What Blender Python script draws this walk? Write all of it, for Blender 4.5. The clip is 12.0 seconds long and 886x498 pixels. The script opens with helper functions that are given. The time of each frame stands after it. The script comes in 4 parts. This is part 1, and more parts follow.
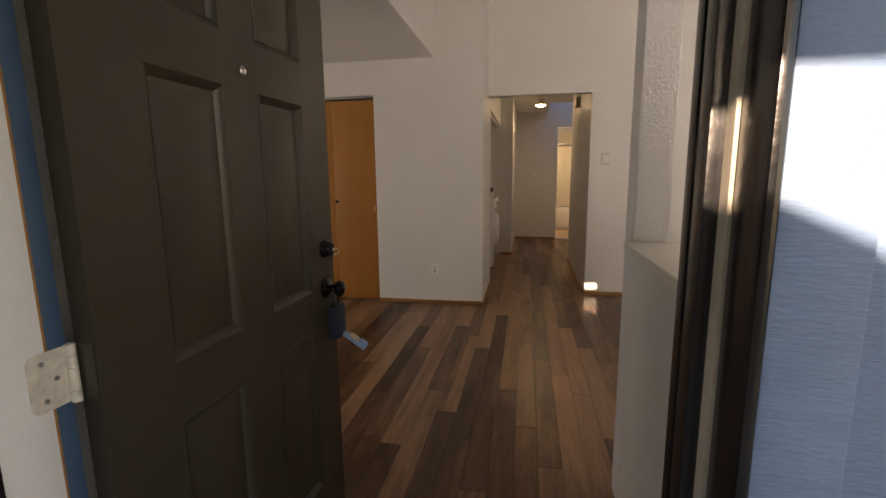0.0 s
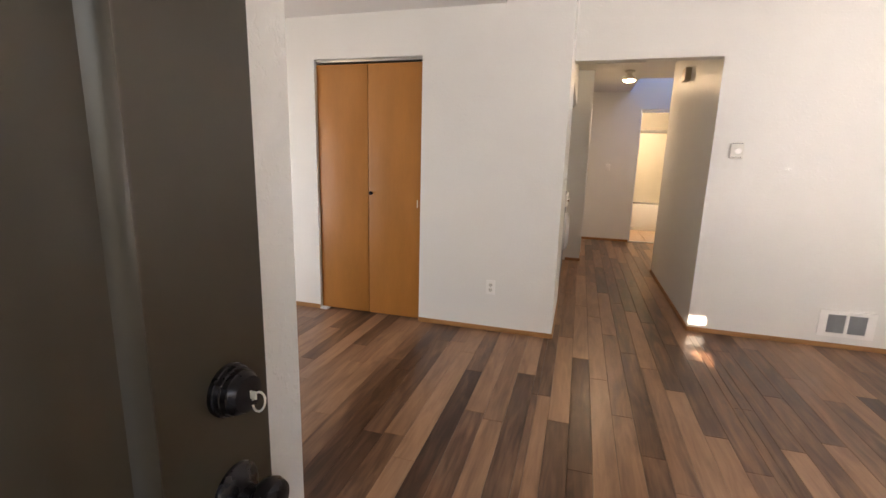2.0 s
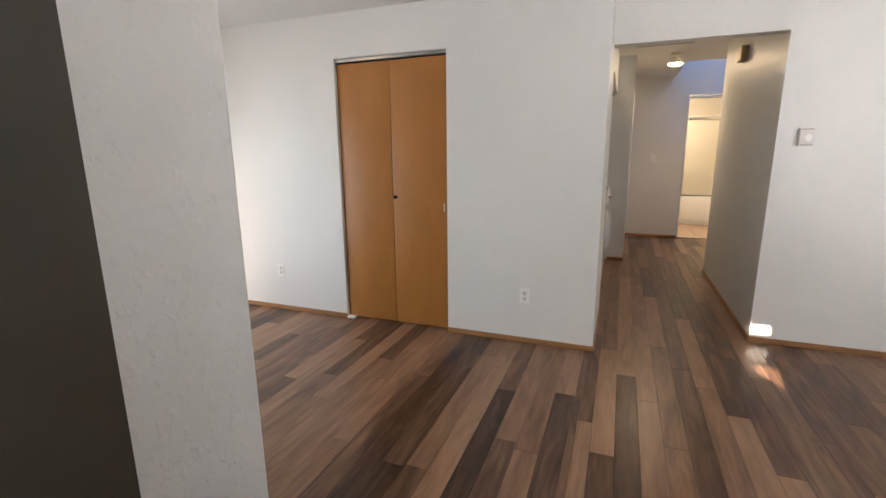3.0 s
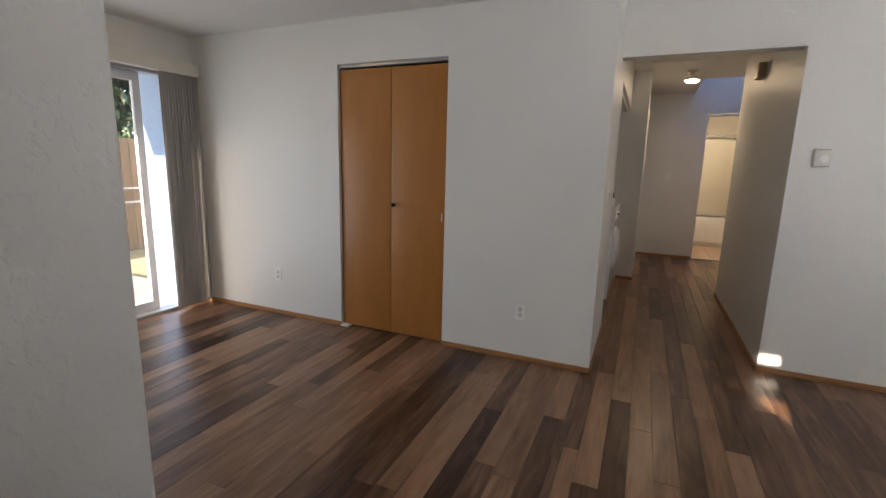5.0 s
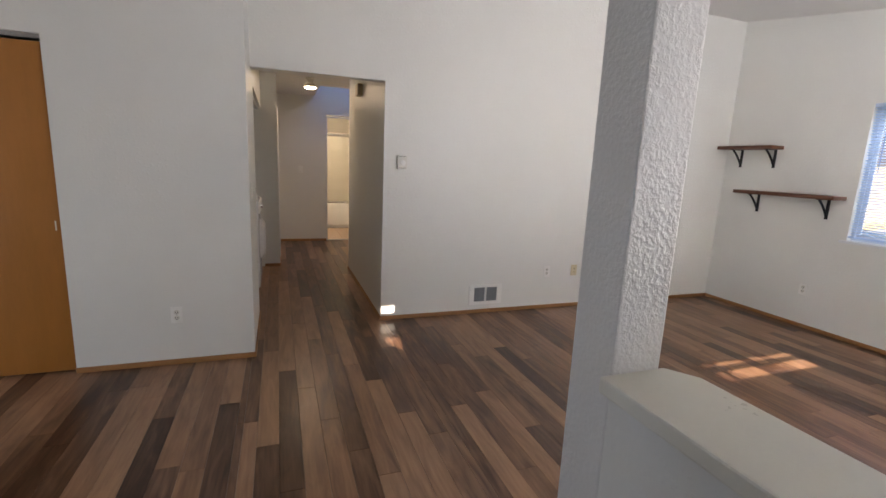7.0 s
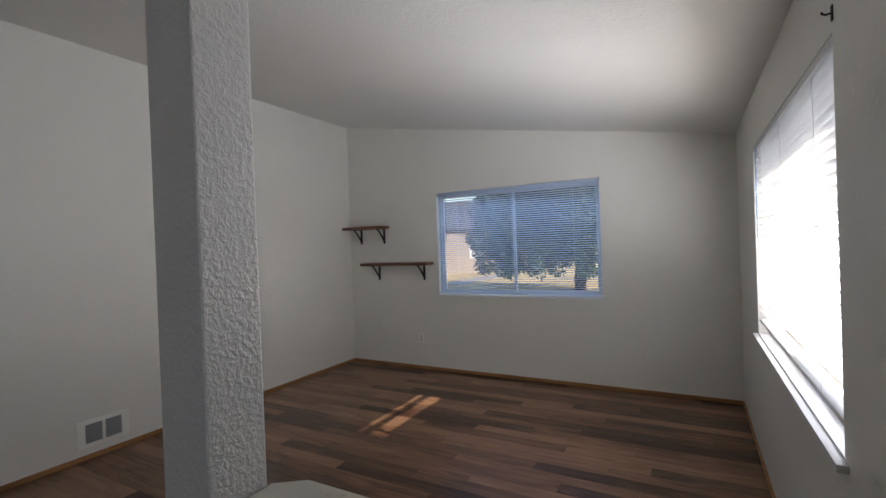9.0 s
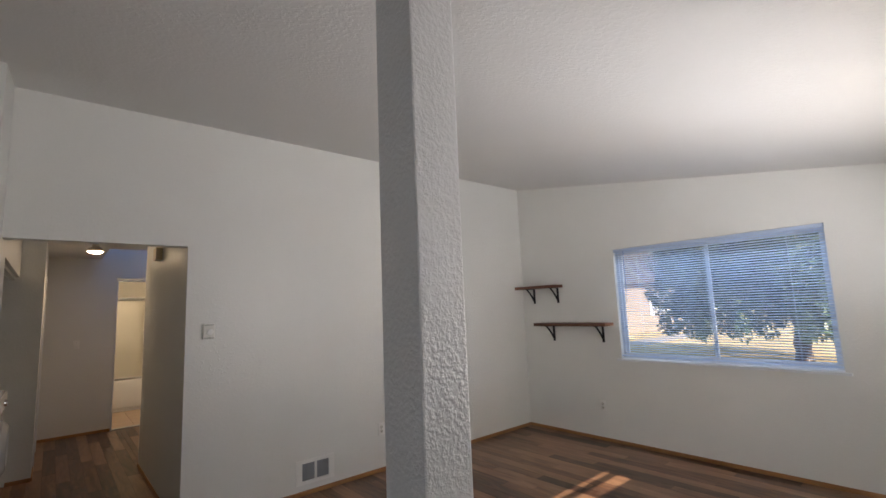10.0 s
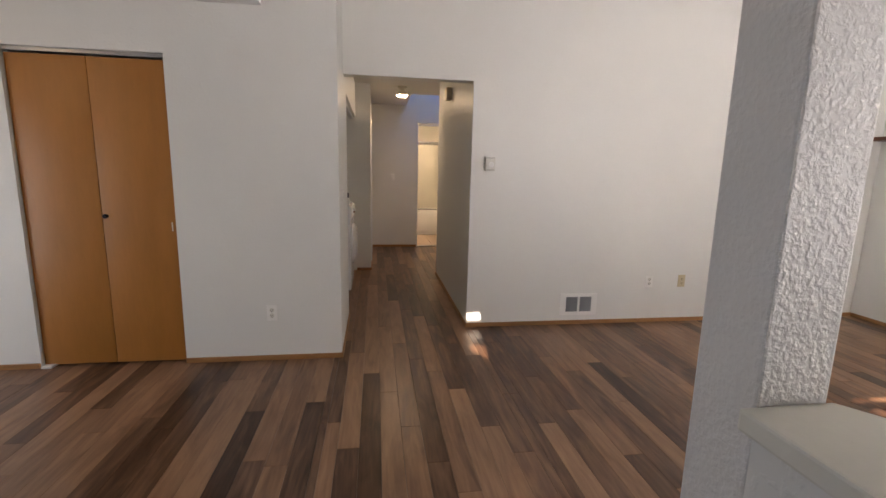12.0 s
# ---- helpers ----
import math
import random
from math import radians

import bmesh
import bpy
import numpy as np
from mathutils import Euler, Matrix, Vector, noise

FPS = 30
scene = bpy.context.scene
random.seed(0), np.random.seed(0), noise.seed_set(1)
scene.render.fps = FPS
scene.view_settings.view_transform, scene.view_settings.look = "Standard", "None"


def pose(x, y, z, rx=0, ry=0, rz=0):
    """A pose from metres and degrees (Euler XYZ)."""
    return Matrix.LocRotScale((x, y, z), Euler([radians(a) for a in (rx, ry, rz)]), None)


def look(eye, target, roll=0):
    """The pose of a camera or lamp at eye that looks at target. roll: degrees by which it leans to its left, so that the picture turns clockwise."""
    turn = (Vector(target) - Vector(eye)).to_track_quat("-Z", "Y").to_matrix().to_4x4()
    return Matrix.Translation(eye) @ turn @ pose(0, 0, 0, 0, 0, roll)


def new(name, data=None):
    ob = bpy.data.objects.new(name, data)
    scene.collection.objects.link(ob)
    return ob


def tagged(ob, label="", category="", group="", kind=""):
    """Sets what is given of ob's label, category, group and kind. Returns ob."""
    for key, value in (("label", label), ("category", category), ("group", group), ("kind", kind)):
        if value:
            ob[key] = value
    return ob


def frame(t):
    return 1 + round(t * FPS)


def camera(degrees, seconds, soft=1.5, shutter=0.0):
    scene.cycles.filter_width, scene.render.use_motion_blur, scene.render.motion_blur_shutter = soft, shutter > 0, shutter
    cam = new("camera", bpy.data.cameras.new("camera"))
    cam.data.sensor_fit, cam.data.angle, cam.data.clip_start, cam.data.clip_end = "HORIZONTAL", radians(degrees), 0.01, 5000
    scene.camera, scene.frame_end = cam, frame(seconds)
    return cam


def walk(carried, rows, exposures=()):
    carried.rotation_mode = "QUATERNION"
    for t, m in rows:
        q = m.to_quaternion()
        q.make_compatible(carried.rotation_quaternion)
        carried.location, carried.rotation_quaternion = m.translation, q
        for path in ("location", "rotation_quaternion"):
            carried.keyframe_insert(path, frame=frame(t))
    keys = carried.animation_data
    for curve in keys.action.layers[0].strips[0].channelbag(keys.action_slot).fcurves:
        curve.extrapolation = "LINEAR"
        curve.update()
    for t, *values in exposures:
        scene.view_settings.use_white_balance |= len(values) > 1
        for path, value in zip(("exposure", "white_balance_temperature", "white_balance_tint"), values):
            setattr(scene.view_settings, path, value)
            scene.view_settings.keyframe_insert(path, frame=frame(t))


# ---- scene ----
import itertools

cam = camera(88.6, 12.0)
PATH = [
    (0, (0.421, -4.453, 1.318), (0.063, -2.513, 0.992), -0.6),
    (0.5, (0.318, -4.325, 1.318), (-0.151, -2.407, 1.001), -0.5),
    (1, (0.165, -4.028, 1.324), (-0.33, -2.122, 0.975), -0.3),
    (1.5, (0.099, -3.774, 1.278), (-0.415, -1.886, 0.863), 1.1),
    (2, (0.118, -3.404, 1.348), (-0.436, -1.524, 0.952), 1.5),
    (2.5, (0.075, -3.229, 1.39), (-0.55, -1.373, 0.985), 0.3),
    (3, (0.113, -3.152, 1.381), (-0.6, -1.33, 0.965), -0.6),
    (4.8, (0.225, -3.002, 1.36), (-0.566, -1.202, 0.994), 1.0),
    (5, (0.222, -3.019, 1.363), (-0.561, -1.216, 0.995), 1.4),
    (5.5, (0.257, -3.124, 1.389), (-0.334, -1.246, 1.036), 2.5),
    (6, (0.174, -3.255, 1.44), (-0.099, -1.309, 1.067), 2.0),
    (6.5, (0.171, -3.355, 1.449), (0.334, -1.399, 1.067), 2.3),
    (7, (0.189, -3.409, 1.463), (0.865, -1.564, 1.092), 2.6),
    (7.5, (0.23, -3.44, 1.477), (1.4, -1.852, 1.147), 2.3),
    (7.7, (0.243, -3.459, 1.476), (1.586, -2.009, 1.168), 2.3),
    (8.5, (0.3, -3.47, 1.505), (2.06, -2.53, 1.36), -0.2),
    (9.3, (0.334, -3.461, 1.538), (2.028, -2.402, 1.627), -2.7),
    (9.5, (0.31, -3.455, 1.567), (1.916, -2.274, 1.729), -2.7),
    (10, (0.272, -3.43, 1.57), (1.566, -1.926, 1.825), -2.3),
    (10.5, (0.247, -3.376, 1.549), (1.153, -1.608, 1.784), -1.5),
    (11, (0.227, -3.343, 1.566), (0.859, -1.449, 1.664), -0.5),
    (11.5, (0.233, -3.32, 1.469), (0.687, -1.374, 1.382), 0.4),
    (12, (0.249, -3.281, 1.4), (0.544, -1.333, 1.055), 1.3),
]
EXPOSURES = [(0, 1.8, 8400, 21), (0.5, 2.85, 8900, 24), (1, 3.08, 8700, 24), (1.5, 3.02, 7900, 22), (2, 3.02, 7350, 20), (2.5, 2.8, 6850, 17), (3, 2.85, 6600, 15),
             (5, 2.1, 6600, 15), (6, 2.28, 6850, 17), (7, 2.27, 6600, 16), (7.5, 2.03, 6500, 15), (9.3, 1.1, 6400, 13), (9.5, 1.2, 6450, 13), (10, 1.68, 6650, 15),
             (10.5, 2.1, 6900, 17), (11, 2.1, 7100, 19), (12, 2.32, 7000, 19)]
walk(cam, [(t, look(eye, target, roll)) for t, eye, target, roll in PATH], EXPOSURES)

# ---- world and light ----
SUN_WAY = Vector((0.13, 1.0, -0.34)).normalized()
world = bpy.data.worlds.new("world")
scene.world = world
world.use_nodes = True
wn = world.node_tree.nodes
sky = wn.new("ShaderNodeTexSky")
sky.sky_type, sky.sun_disc = 'NISHITA', False
sky.sun_elevation = math.asin(-SUN_WAY.z)
sky.sun_rotation = math.atan2(-SUN_WAY.x, -SUN_WAY.y)
world.node_tree.links.new(sky.outputs[0], wn["Background"].inputs[0])
wn["Background"].inputs[1].default_value = 0.14
sun = new("sun", bpy.data.lights.new("sun", 'SUN'))
sun.data.energy, sun.data.angle, sun.data.color = 4.5, radians(0.3), (1.0, 0.86, 0.7)
sun.matrix_world = look((0, 0, 0), SUN_WAY)
sun.location = (-3, -20, 12)


def area(name, at, to, w, h, power, color):
    ob = new(name, bpy.data.lights.new(name, 'AREA'))
    ob.data.shape, ob.data.size, ob.data.size_y = 'RECTANGLE', w, h
    ob.data.energy, ob.data.color = power, color
    ob.matrix_world = look(at, to)
    return ob


# added area lamps for daylight: front window, above end window outside, slider (far half)
area("daylight_front_window", (2.99, -4.02, 1.36), (2.99, 0, 1.36), 1.85, 0.94, 22, (0.95, 0.965, 1.0))
area("daylight_living_window", (5.78, -1.72, 2.85), (5.2, -1.72, 1.55), 1.85, 0.5, 9, (0.62, 0.80, 1.0))
area("daylight_slider", (-3.75, -1.5, 1.05), (0, -1.5, 1.05), 1.1, 1.95, 3.2, (0.66, 0.82, 1.0))


# ---- materials ----
def mat(name, base, rough=0.5, metal=0.0, vary=0.06, scale=6.0, fine=90.0, bump=0.0, bump_scale=120.0, stretch=(1, 1, 1), random_tone=0.0, spec=0.5):
    m = bpy.data.materials.new(name)
    m.use_nodes = True
    nt, p = m.node_tree, m.node_tree.nodes["Principled BSDF"]
    p.inputs["Roughness"].default_value, p.inputs["Metallic"].default_value = rough, metal
    p.inputs["Specular IOR Level"].default_value = spec
    p.inputs["Base Color"].default_value = (*base, 1)
    tc = nt.nodes.new("ShaderNodeTexCoord")
    mp = nt.nodes.new("ShaderNodeMapping")
    mp.inputs["Scale"].default_value = stretch
    nt.links.new(tc.outputs["Object"], mp.inputs[0])
    if vary:
        a, b = nt.nodes.new("ShaderNodeTexNoise"), nt.nodes.new("ShaderNodeTexNoise")
        a.inputs["Scale"].default_value, b.inputs["Scale"].default_value = scale, fine
        a.inputs["Detail"].default_value = 5
        add = nt.nodes.new("ShaderNodeMath")
        add.operation = 'MULTIPLY_ADD'
        add.inputs[1].default_value = 0.4
        nt.links.new(mp.outputs[0], a.inputs[0])
        nt.links.new(mp.outputs[0], b.inputs[0])
        nt.links.new(b.outputs[0], add.inputs[0])
        nt.links.new(a.outputs[0], add.inputs[2])
        rng = nt.nodes.new("ShaderNodeMapRange")
        rng.inputs[1].default_value, rng.inputs[2].default_value = 0.4, 1.0
        rng.inputs[3].default_value, rng.inputs[4].default_value = 1 - vary, 1 + vary
        nt.links.new(add.outputs[0], rng.inputs[0])
        last = rng.outputs[0]
        if random_tone:
            oi = nt.nodes.new("ShaderNodeObjectInfo")
            r2 = nt.nodes.new("ShaderNodeMapRange")
            r2.inputs[3].default_value, r2.inputs[4].default_value = 1 - random_tone, 1 + random_tone
            nt.links.new(oi.outputs["Random"], r2.inputs[0])
            mm = nt.nodes.new("ShaderNodeMath")
            mm.operation = 'MULTIPLY'
            nt.links.new(last, mm.inputs[0])
            nt.links.new(r2.outputs[0], mm.inputs[1])
            last = mm.outputs[0]
        vm = nt.nodes.new("ShaderNodeVectorMath")
        vm.operation = 'SCALE'
        vm.inputs[0].default_value = base
        nt.links.new(last, vm.inputs["Scale"])
        nt.links.new(vm.outputs[0], p.inputs["Base Color"])
        r3 = nt.nodes.new("ShaderNodeMapRange")
        r3.inputs[1].default_value, r3.inputs[2].default_value = 0.3, 1.1
        r3.inputs[3].default_value, r3.inputs[4].default_value = max(rough - 0.07, 0.02), min(rough + 0.07, 1)
        nt.links.new(add.outputs[0], r3.inputs[0])
        nt.links.new(r3.outputs[0], p.inputs["Roughness"])
    if bump:
        n = nt.nodes.new("ShaderNodeTexNoise")
        n.inputs["Scale"].default_value, n.inputs["Detail"].default_value = bump_scale, 3
        bp = nt.nodes.new("ShaderNodeBump")
        bp.inputs["Strength"].default_value, bp.inputs["Distance"].default_value = bump, 0.004
        nt.links.new(mp.outputs[0], n.inputs[0])
        nt.links.new(n.outputs[0], bp.inputs["Height"])
        nt.links.new(bp.outputs[0], p.inputs["Normal"])
    return m


def knockdown(m, size, strength, low, high):
    """Trowelled plaster blobs: noise cut to plateaus."""
    nt, p = m.node_tree, m.node_tree.nodes["Principled BSDF"]
    tc = nt.nodes.new("ShaderNodeTexCoord")
    n = nt.nodes.new("ShaderNodeTexNoise")
    n.inputs["Scale"].default_value, n.inputs["Detail"].default_value = size, 4.0
    n.inputs["Distortion"].default_value = 0.2
    rng = nt.nodes.new("ShaderNodeMapRange")
    rng.interpolation_type = 'SMOOTHSTEP'
    rng.inputs[1].default_value, rng.inputs[2].default_value = low, high
    bp = nt.nodes.new("ShaderNodeBump")
    bp.inputs["Strength"].default_value, bp.inputs["Distance"].default_value = strength, 0.004
    nt.links.new(tc.outputs["Object"], n.inputs[0])
    nt.links.new(n.outputs[0], rng.inputs[0])
    nt.links.new(rng.outputs[0], bp.inputs["Height"])
    nt.links.new(bp.outputs[0], p.inputs["Normal"])
    return m


def glass(name, tint=(1, 1, 1), rough=0.0):
    m = bpy.data.materials.new(name)
    m.use_nodes = True
    p = m.node_tree.nodes["Principled BSDF"]
    p.inputs["Base Color"].default_value = (*tint, 1)
    p.inputs["Transmission Weight"].default_value = 1
    p.inputs["Roughness"].default_value, p.inputs["IOR"].default_value = rough, 1.45
    return m


def sheer(name, base, share):
    """Thin plastic or frosted sheet: part of the light shines through, scattered."""
    m = mat(name, base, 0.4, vary=0.02)
    nt = m.node_tree
    p, out = nt.nodes["Principled BSDF"], nt.nodes["Material Output"]
    t, mix = nt.nodes.new("ShaderNodeBsdfTranslucent"), nt.nodes.new("ShaderNodeMixShader")
    t.inputs[0].default_value = (*base, 1)
    mix.inputs[0].default_value = share
    nt.links.new(p.outputs[0], mix.inputs[1])
    nt.links.new(t.outputs[0], mix.inputs[2])
    nt.links.new(mix.outputs[0], out.inputs["Surface"])
    return m


def glow(name, color, strength):
    m = bpy.data.materials.new(name)
    m.use_nodes = True
    p = m.node_tree.nodes["Principled BSDF"]
    p.inputs["Emission Color"].default_value = (*color, 1)
    p.inputs["Emission Strength"].default_value = strength
    return m


def plank_material(name, joined):
    m = bpy.data.materials.new(name)
    m.use_nodes = True
    nt, p = m.node_tree, m.node_tree.nodes["Principled BSDF"]
    L = nt.links.new
    tc = nt.nodes.new("ShaderNodeTexCoord")
    rnd = nt.nodes.new("ShaderNodeNewGeometry").outputs["Random Per Island"] if joined else nt.nodes.new("ShaderNodeObjectInfo").outputs["Random"]
    off = nt.nodes.new("ShaderNodeVectorMath")
    off.operation = 'MULTIPLY_ADD'
    comb = nt.nodes.new("ShaderNodeCombineXYZ")
    for k in range(3):
        L(rnd, comb.inputs[k])
    off.inputs[1].default_value = (37, 53, 11)
    L(comb.outputs[0], off.inputs[0])
    L(tc.outputs["Object"], off.inputs[2])
    grain, cloud = nt.nodes.new("ShaderNodeTexNoise"), nt.nodes.new("ShaderNodeTexNoise")
    m1, m2 = nt.nodes.new("ShaderNodeMapping"), nt.nodes.new("ShaderNodeMapping")
    m1.inputs["Scale"].default_value, m2.inputs["Scale"].default_value = (46, 3.0, 1), (13, 1.9, 1)
    for mp, n in ((m1, grain), (m2, cloud)):
        L(off.outputs[0], mp.inputs[0])
        L(mp.outputs[0], n.inputs[0])
        n.inputs["Scale"].default_value, n.inputs["Detail"].default_value = 1.0, 6
    grain.inputs["Distortion"].default_value = 0.4
    cloud.inputs["Distortion"].default_value = 1.3
    # tone: plank by plank, clouded, then grain
    a, b, c = (nt.nodes.new("ShaderNodeMath") for _ in range(3))
    for q in (a, b):
        q.operation = 'MULTIPLY_ADD'
    c.operation = 'MULTIPLY'
    L(rnd, c.inputs[0])
    c.inputs[1].default_value = 0.46
    L(cloud.outputs[0], a.inputs[0])
    a.inputs[1].default_value = 0.60
    L(c.outputs[0], a.inputs[2])
    L(grain.outputs[0], b.inputs[0])
    b.inputs[1].default_value = 0.34
    L(a.outputs[0], b.inputs[2])
    ramp = nt.nodes.new("ShaderNodeValToRGB")
    e = ramp.color_ramp.elements
    p.inputs["Specular IOR Level"].default_value = 0.36
    e[0].position, e[0].color = 0.40, (0.042, 0.0185, 0.0100, 1)
    e[1].position, e[1].color = 1.0, (0.37, 0.212, 0.12, 1)
    for pos, col in ((0.55, (0.100, 0.049, 0.027, 1)), (0.75, (0.222, 0.119, 0.067, 1))):
        k = e.new(pos)
        k.color = col
    L(b.outputs[0], ramp.inputs[0])
    L(ramp.outputs[0], p.inputs["Base Color"])
    rr = nt.nodes.new("ShaderNodeMapRange")
    rr.inputs[3].default_value, rr.inputs[4].default_value = 0.24, 0.40
    L(grain.outputs[0], rr.inputs[0])
    L(rr.outputs[0], p.inputs["Roughness"])
    bp = nt.nodes.new("ShaderNodeBump")
    bp.inputs["Strength"].default_value, bp.inputs["Distance"].default_value = 0.12, 0.002
    L(grain.outputs[0], bp.inputs["Height"])
    L(bp.outputs[0], p.inputs["Normal"])
    return m


M = dict(
    wall=knockdown(mat("wall_paint", (0.775, 0.77, 0.725), 0.45, vary=0.03, scale=1.3), 48, 0.2, 0.53, 0.68),
    post=knockdown(mat("post_plaster", (0.77, 0.755, 0.725), 0.34, vary=0.03, scale=2), 98, 0.36, 0.34, 0.72),
    entry=knockdown(mat("entry_plaster", (0.775, 0.765, 0.73), 0.42, vary=0.03, scale=2), 55, 0.3, 0.52, 0.66),
    ceiling=knockdown(mat("ceiling_paint", (0.76, 0.75, 0.72), 0.8, vary=0.03, scale=1.1), 45, 0.2, 0.46, 0.6),
    cap=mat("cap_paint", (0.77, 0.75, 0.66), 0.3, vary=0.03, scale=4, bump=0.05, bump_scale=60),
    trim=mat("oak_trim", (0.36, 0.175, 0.062), 0.45, vary=0.22, scale=3, fine=40, stretch=(1, 1, 12), bump=0.05),
    closet=mat("birch_veneer", (0.40, 0.163, 0.033), 0.4, vary=0.10, scale=2.2, fine=14, stretch=(4, 4, 0.8), bump=0.03, bump_scale=20),
    door=mat("door_paint", (0.042, 0.034, 0.022), 0.34, vary=0.05, scale=3, fine=40, bump=0.03, bump_scale=40),
    jamb=mat("jamb_paint", (0.010, 0.010, 0.012), 0.22, vary=0.25, scale=14, bump=0.12, bump_scale=70),
    jamb_in=mat("jamb_inner_paint", (0.30, 0.27, 0.23), 0.45, vary=0.2, scale=9, bump=0.08),
    # white jamb with the blue of sky light put into its colour
    blue=mat("sky_lit_white_jamb", (0.05, 0.105, 0.19), 0.5, vary=0.12, scale=12, bump=0.1),
    white=mat("white_trim_paint", (0.78, 0.79, 0.8), 0.4, vary=0.05, scale=7, bump=0.04),
    # the siding's blue carries the tint of sky-lit shade
    siding=mat("siding_sky_blue", (0.16, 0.25, 0.41), 0.5, vary=0.10, scale=9, fine=70, bump=0.3, bump_scale=60, stretch=(1.2, 1, 6)),
    brass=mat("worn_hinge_metal", (0.70, 0.66, 0.58), 0.42, 0.2, vary=0.25, scale=40, fine=200),
    black=mat("oil_rubbed_metal", (0.018, 0.016, 0.018), 0.28, 0.6, vary=0.2, scale=30),
    rubber=mat("lockbox_rubber", (0.016, 0.027, 0.050), 0.55, vary=0.15, scale=40, bump=0.1),
    flap=mat("lockbox_plastic", (0.20, 0.34, 0.58), 0.4, vary=0.12, scale=50),
    chrome=mat("chrome", (0.75, 0.75, 0.76), 0.18, 1.0, vary=0.05),
    steel=mat("track_metal", (0.45, 0.46, 0.46), 0.35, 0.9, vary=0.1),
    plastic=mat("white_plastic", (0.86, 0.85, 0.81), 0.35, vary=0.02, scale=20),
    cream=mat("thermostat_plastic", (0.72, 0.70, 0.63), 0.4, vary=0.02, scale=20),
    ivory=mat("ivory_plastic", (0.62, 0.53, 0.33), 0.4, vary=0.03, scale=20),
    tan=mat("tan_plastic", (0.62, 0.50, 0.31), 0.4, vary=0.05, scale=20),
    dark=mat("dark_slot", (0.01, 0.01, 0.01), 0.6, vary=0),
    grille=mat("grey_grille", (0.30, 0.31, 0.32), 0.5, vary=0.1, scale=30),
    shelf=mat("stained_shelf_wood", (0.15, 0.058, 0.030), 0.42, vary=0.35, scale=3, fine=20, stretch=(14, 1, 14), bump=0.1),
    iron=mat("black_iron", (0.012, 0.012, 0.014), 0.5, 0.3, vary=0.1),
    # white vinyl, slightly blue to carry the sky's cast in its colour
    vinyl=mat("window_vinyl_sky_tint", (0.72, 0.75, 0.79), 0.35, vary=0.03),
    alu=mat("aluminium_frame", (0.42, 0.44, 0.46), 0.4, 0.7, vary=0.08),
    enamel=mat("white_enamel", (0.80, 0.81, 0.82), 0.18, vary=0.02),
    tile=mat("bath_vinyl_tile", (0.42, 0.30, 0.21), 0.4, vary=0.2, scale=7),
    bath=mat("bath_paint", (0.80, 0.77, 0.70), 0.5, vary=0.03),
    glass=glass("window_glass"),
    concrete=mat("patio_concrete", (0.40, 0.38, 0.35), 0.85, vary=0.18, scale=3, bump=0.25),
    grass=mat("dry_lawn", (0.55, 0.43, 0.22), 0.95, vary=0.45, scale=1.2, fine=30, bump=0.6, bump_scale=60),
    fence=mat("cedar_board", (0.40, 0.27, 0.17), 0.8, vary=0.25, scale=2, fine=20, stretch=(8, 8, 0.8), bump=0.2, random_tone=0.18),
    bark=mat("tree_bark", (0.10, 0.075, 0.055), 0.9, vary=0.4, scale=9, bump=0.6, bump_scale=30),
    leaf=mat("tree_leaf", (0.050, 0.092, 0.042), 0.45, vary=0.5, scale=1.5, fine=9),
    bush=mat("bush_leaf", (0.07, 0.16, 0.04), 0.5, vary=0.4, scale=3),
    stucco=mat("cream_stucco", (0.31, 0.27, 0.23), 0.9, vary=0.08, scale=1, bump=0.2),
    roof=mat("roof_shingle", (0.09, 0.08, 0.075), 0.9, vary=0.3, scale=3, bump=0.4),
    plank=plank_material("vinyl_plank", False),
    planks=plank_material("vinyl_plank_joined", True),
    subfloor=mat("subfloor", (0.02, 0.014, 0.01), 0.9, vary=0.1),
    lamp=glow("lamp_glass", (1.0, 0.76, 0.48), 34),
    vane=sheer("vertical_vane", (0.66, 0.64, 0.61), 0.2),
    # blue and scattering so that the skylight gives dim, sky-coloured light
    dome=sheer("skylight_acrylic", (0.44, 0.57, 0.80), 0.75),
    # white slats of the end window, sky light painted in as pale blue
    mini=sheer("mini_blind_slat_sky_tint", (0.72, 0.81, 0.94), 0.55),
    slat=sheer("blind_slat", (0.70, 0.71, 0.72), 0.15),
    frost=sheer("frosted_shower_glass", (0.87, 0.85, 0.78), 0.5),
)


# ---- building helpers ----
def box(bm, x0, x1, y0, y1, z0, z1, bevel=0.0):
    m = Matrix.LocRotScale(((x0 + x1) / 2, (y0 + y1) / 2, (z0 + z1) / 2), None, (abs(x1 - x0), abs(y1 - y0), abs(z1 - z0)))
    made = bmesh.ops.create_cube(bm, size=1, matrix=m)
    if bevel:
        edges = list({e for v in made["verts"] for e in v.link_edges})
        bmesh.ops.bevel(bm, geom=edges, offset=bevel, segments=2, affect='EDGES', profile=0.6)
    return bm


def boxes(*rows, bevel=0.0):
    bm = bmesh.new()
    for r in rows:
        box(bm, *r, bevel=bevel)
    return bm


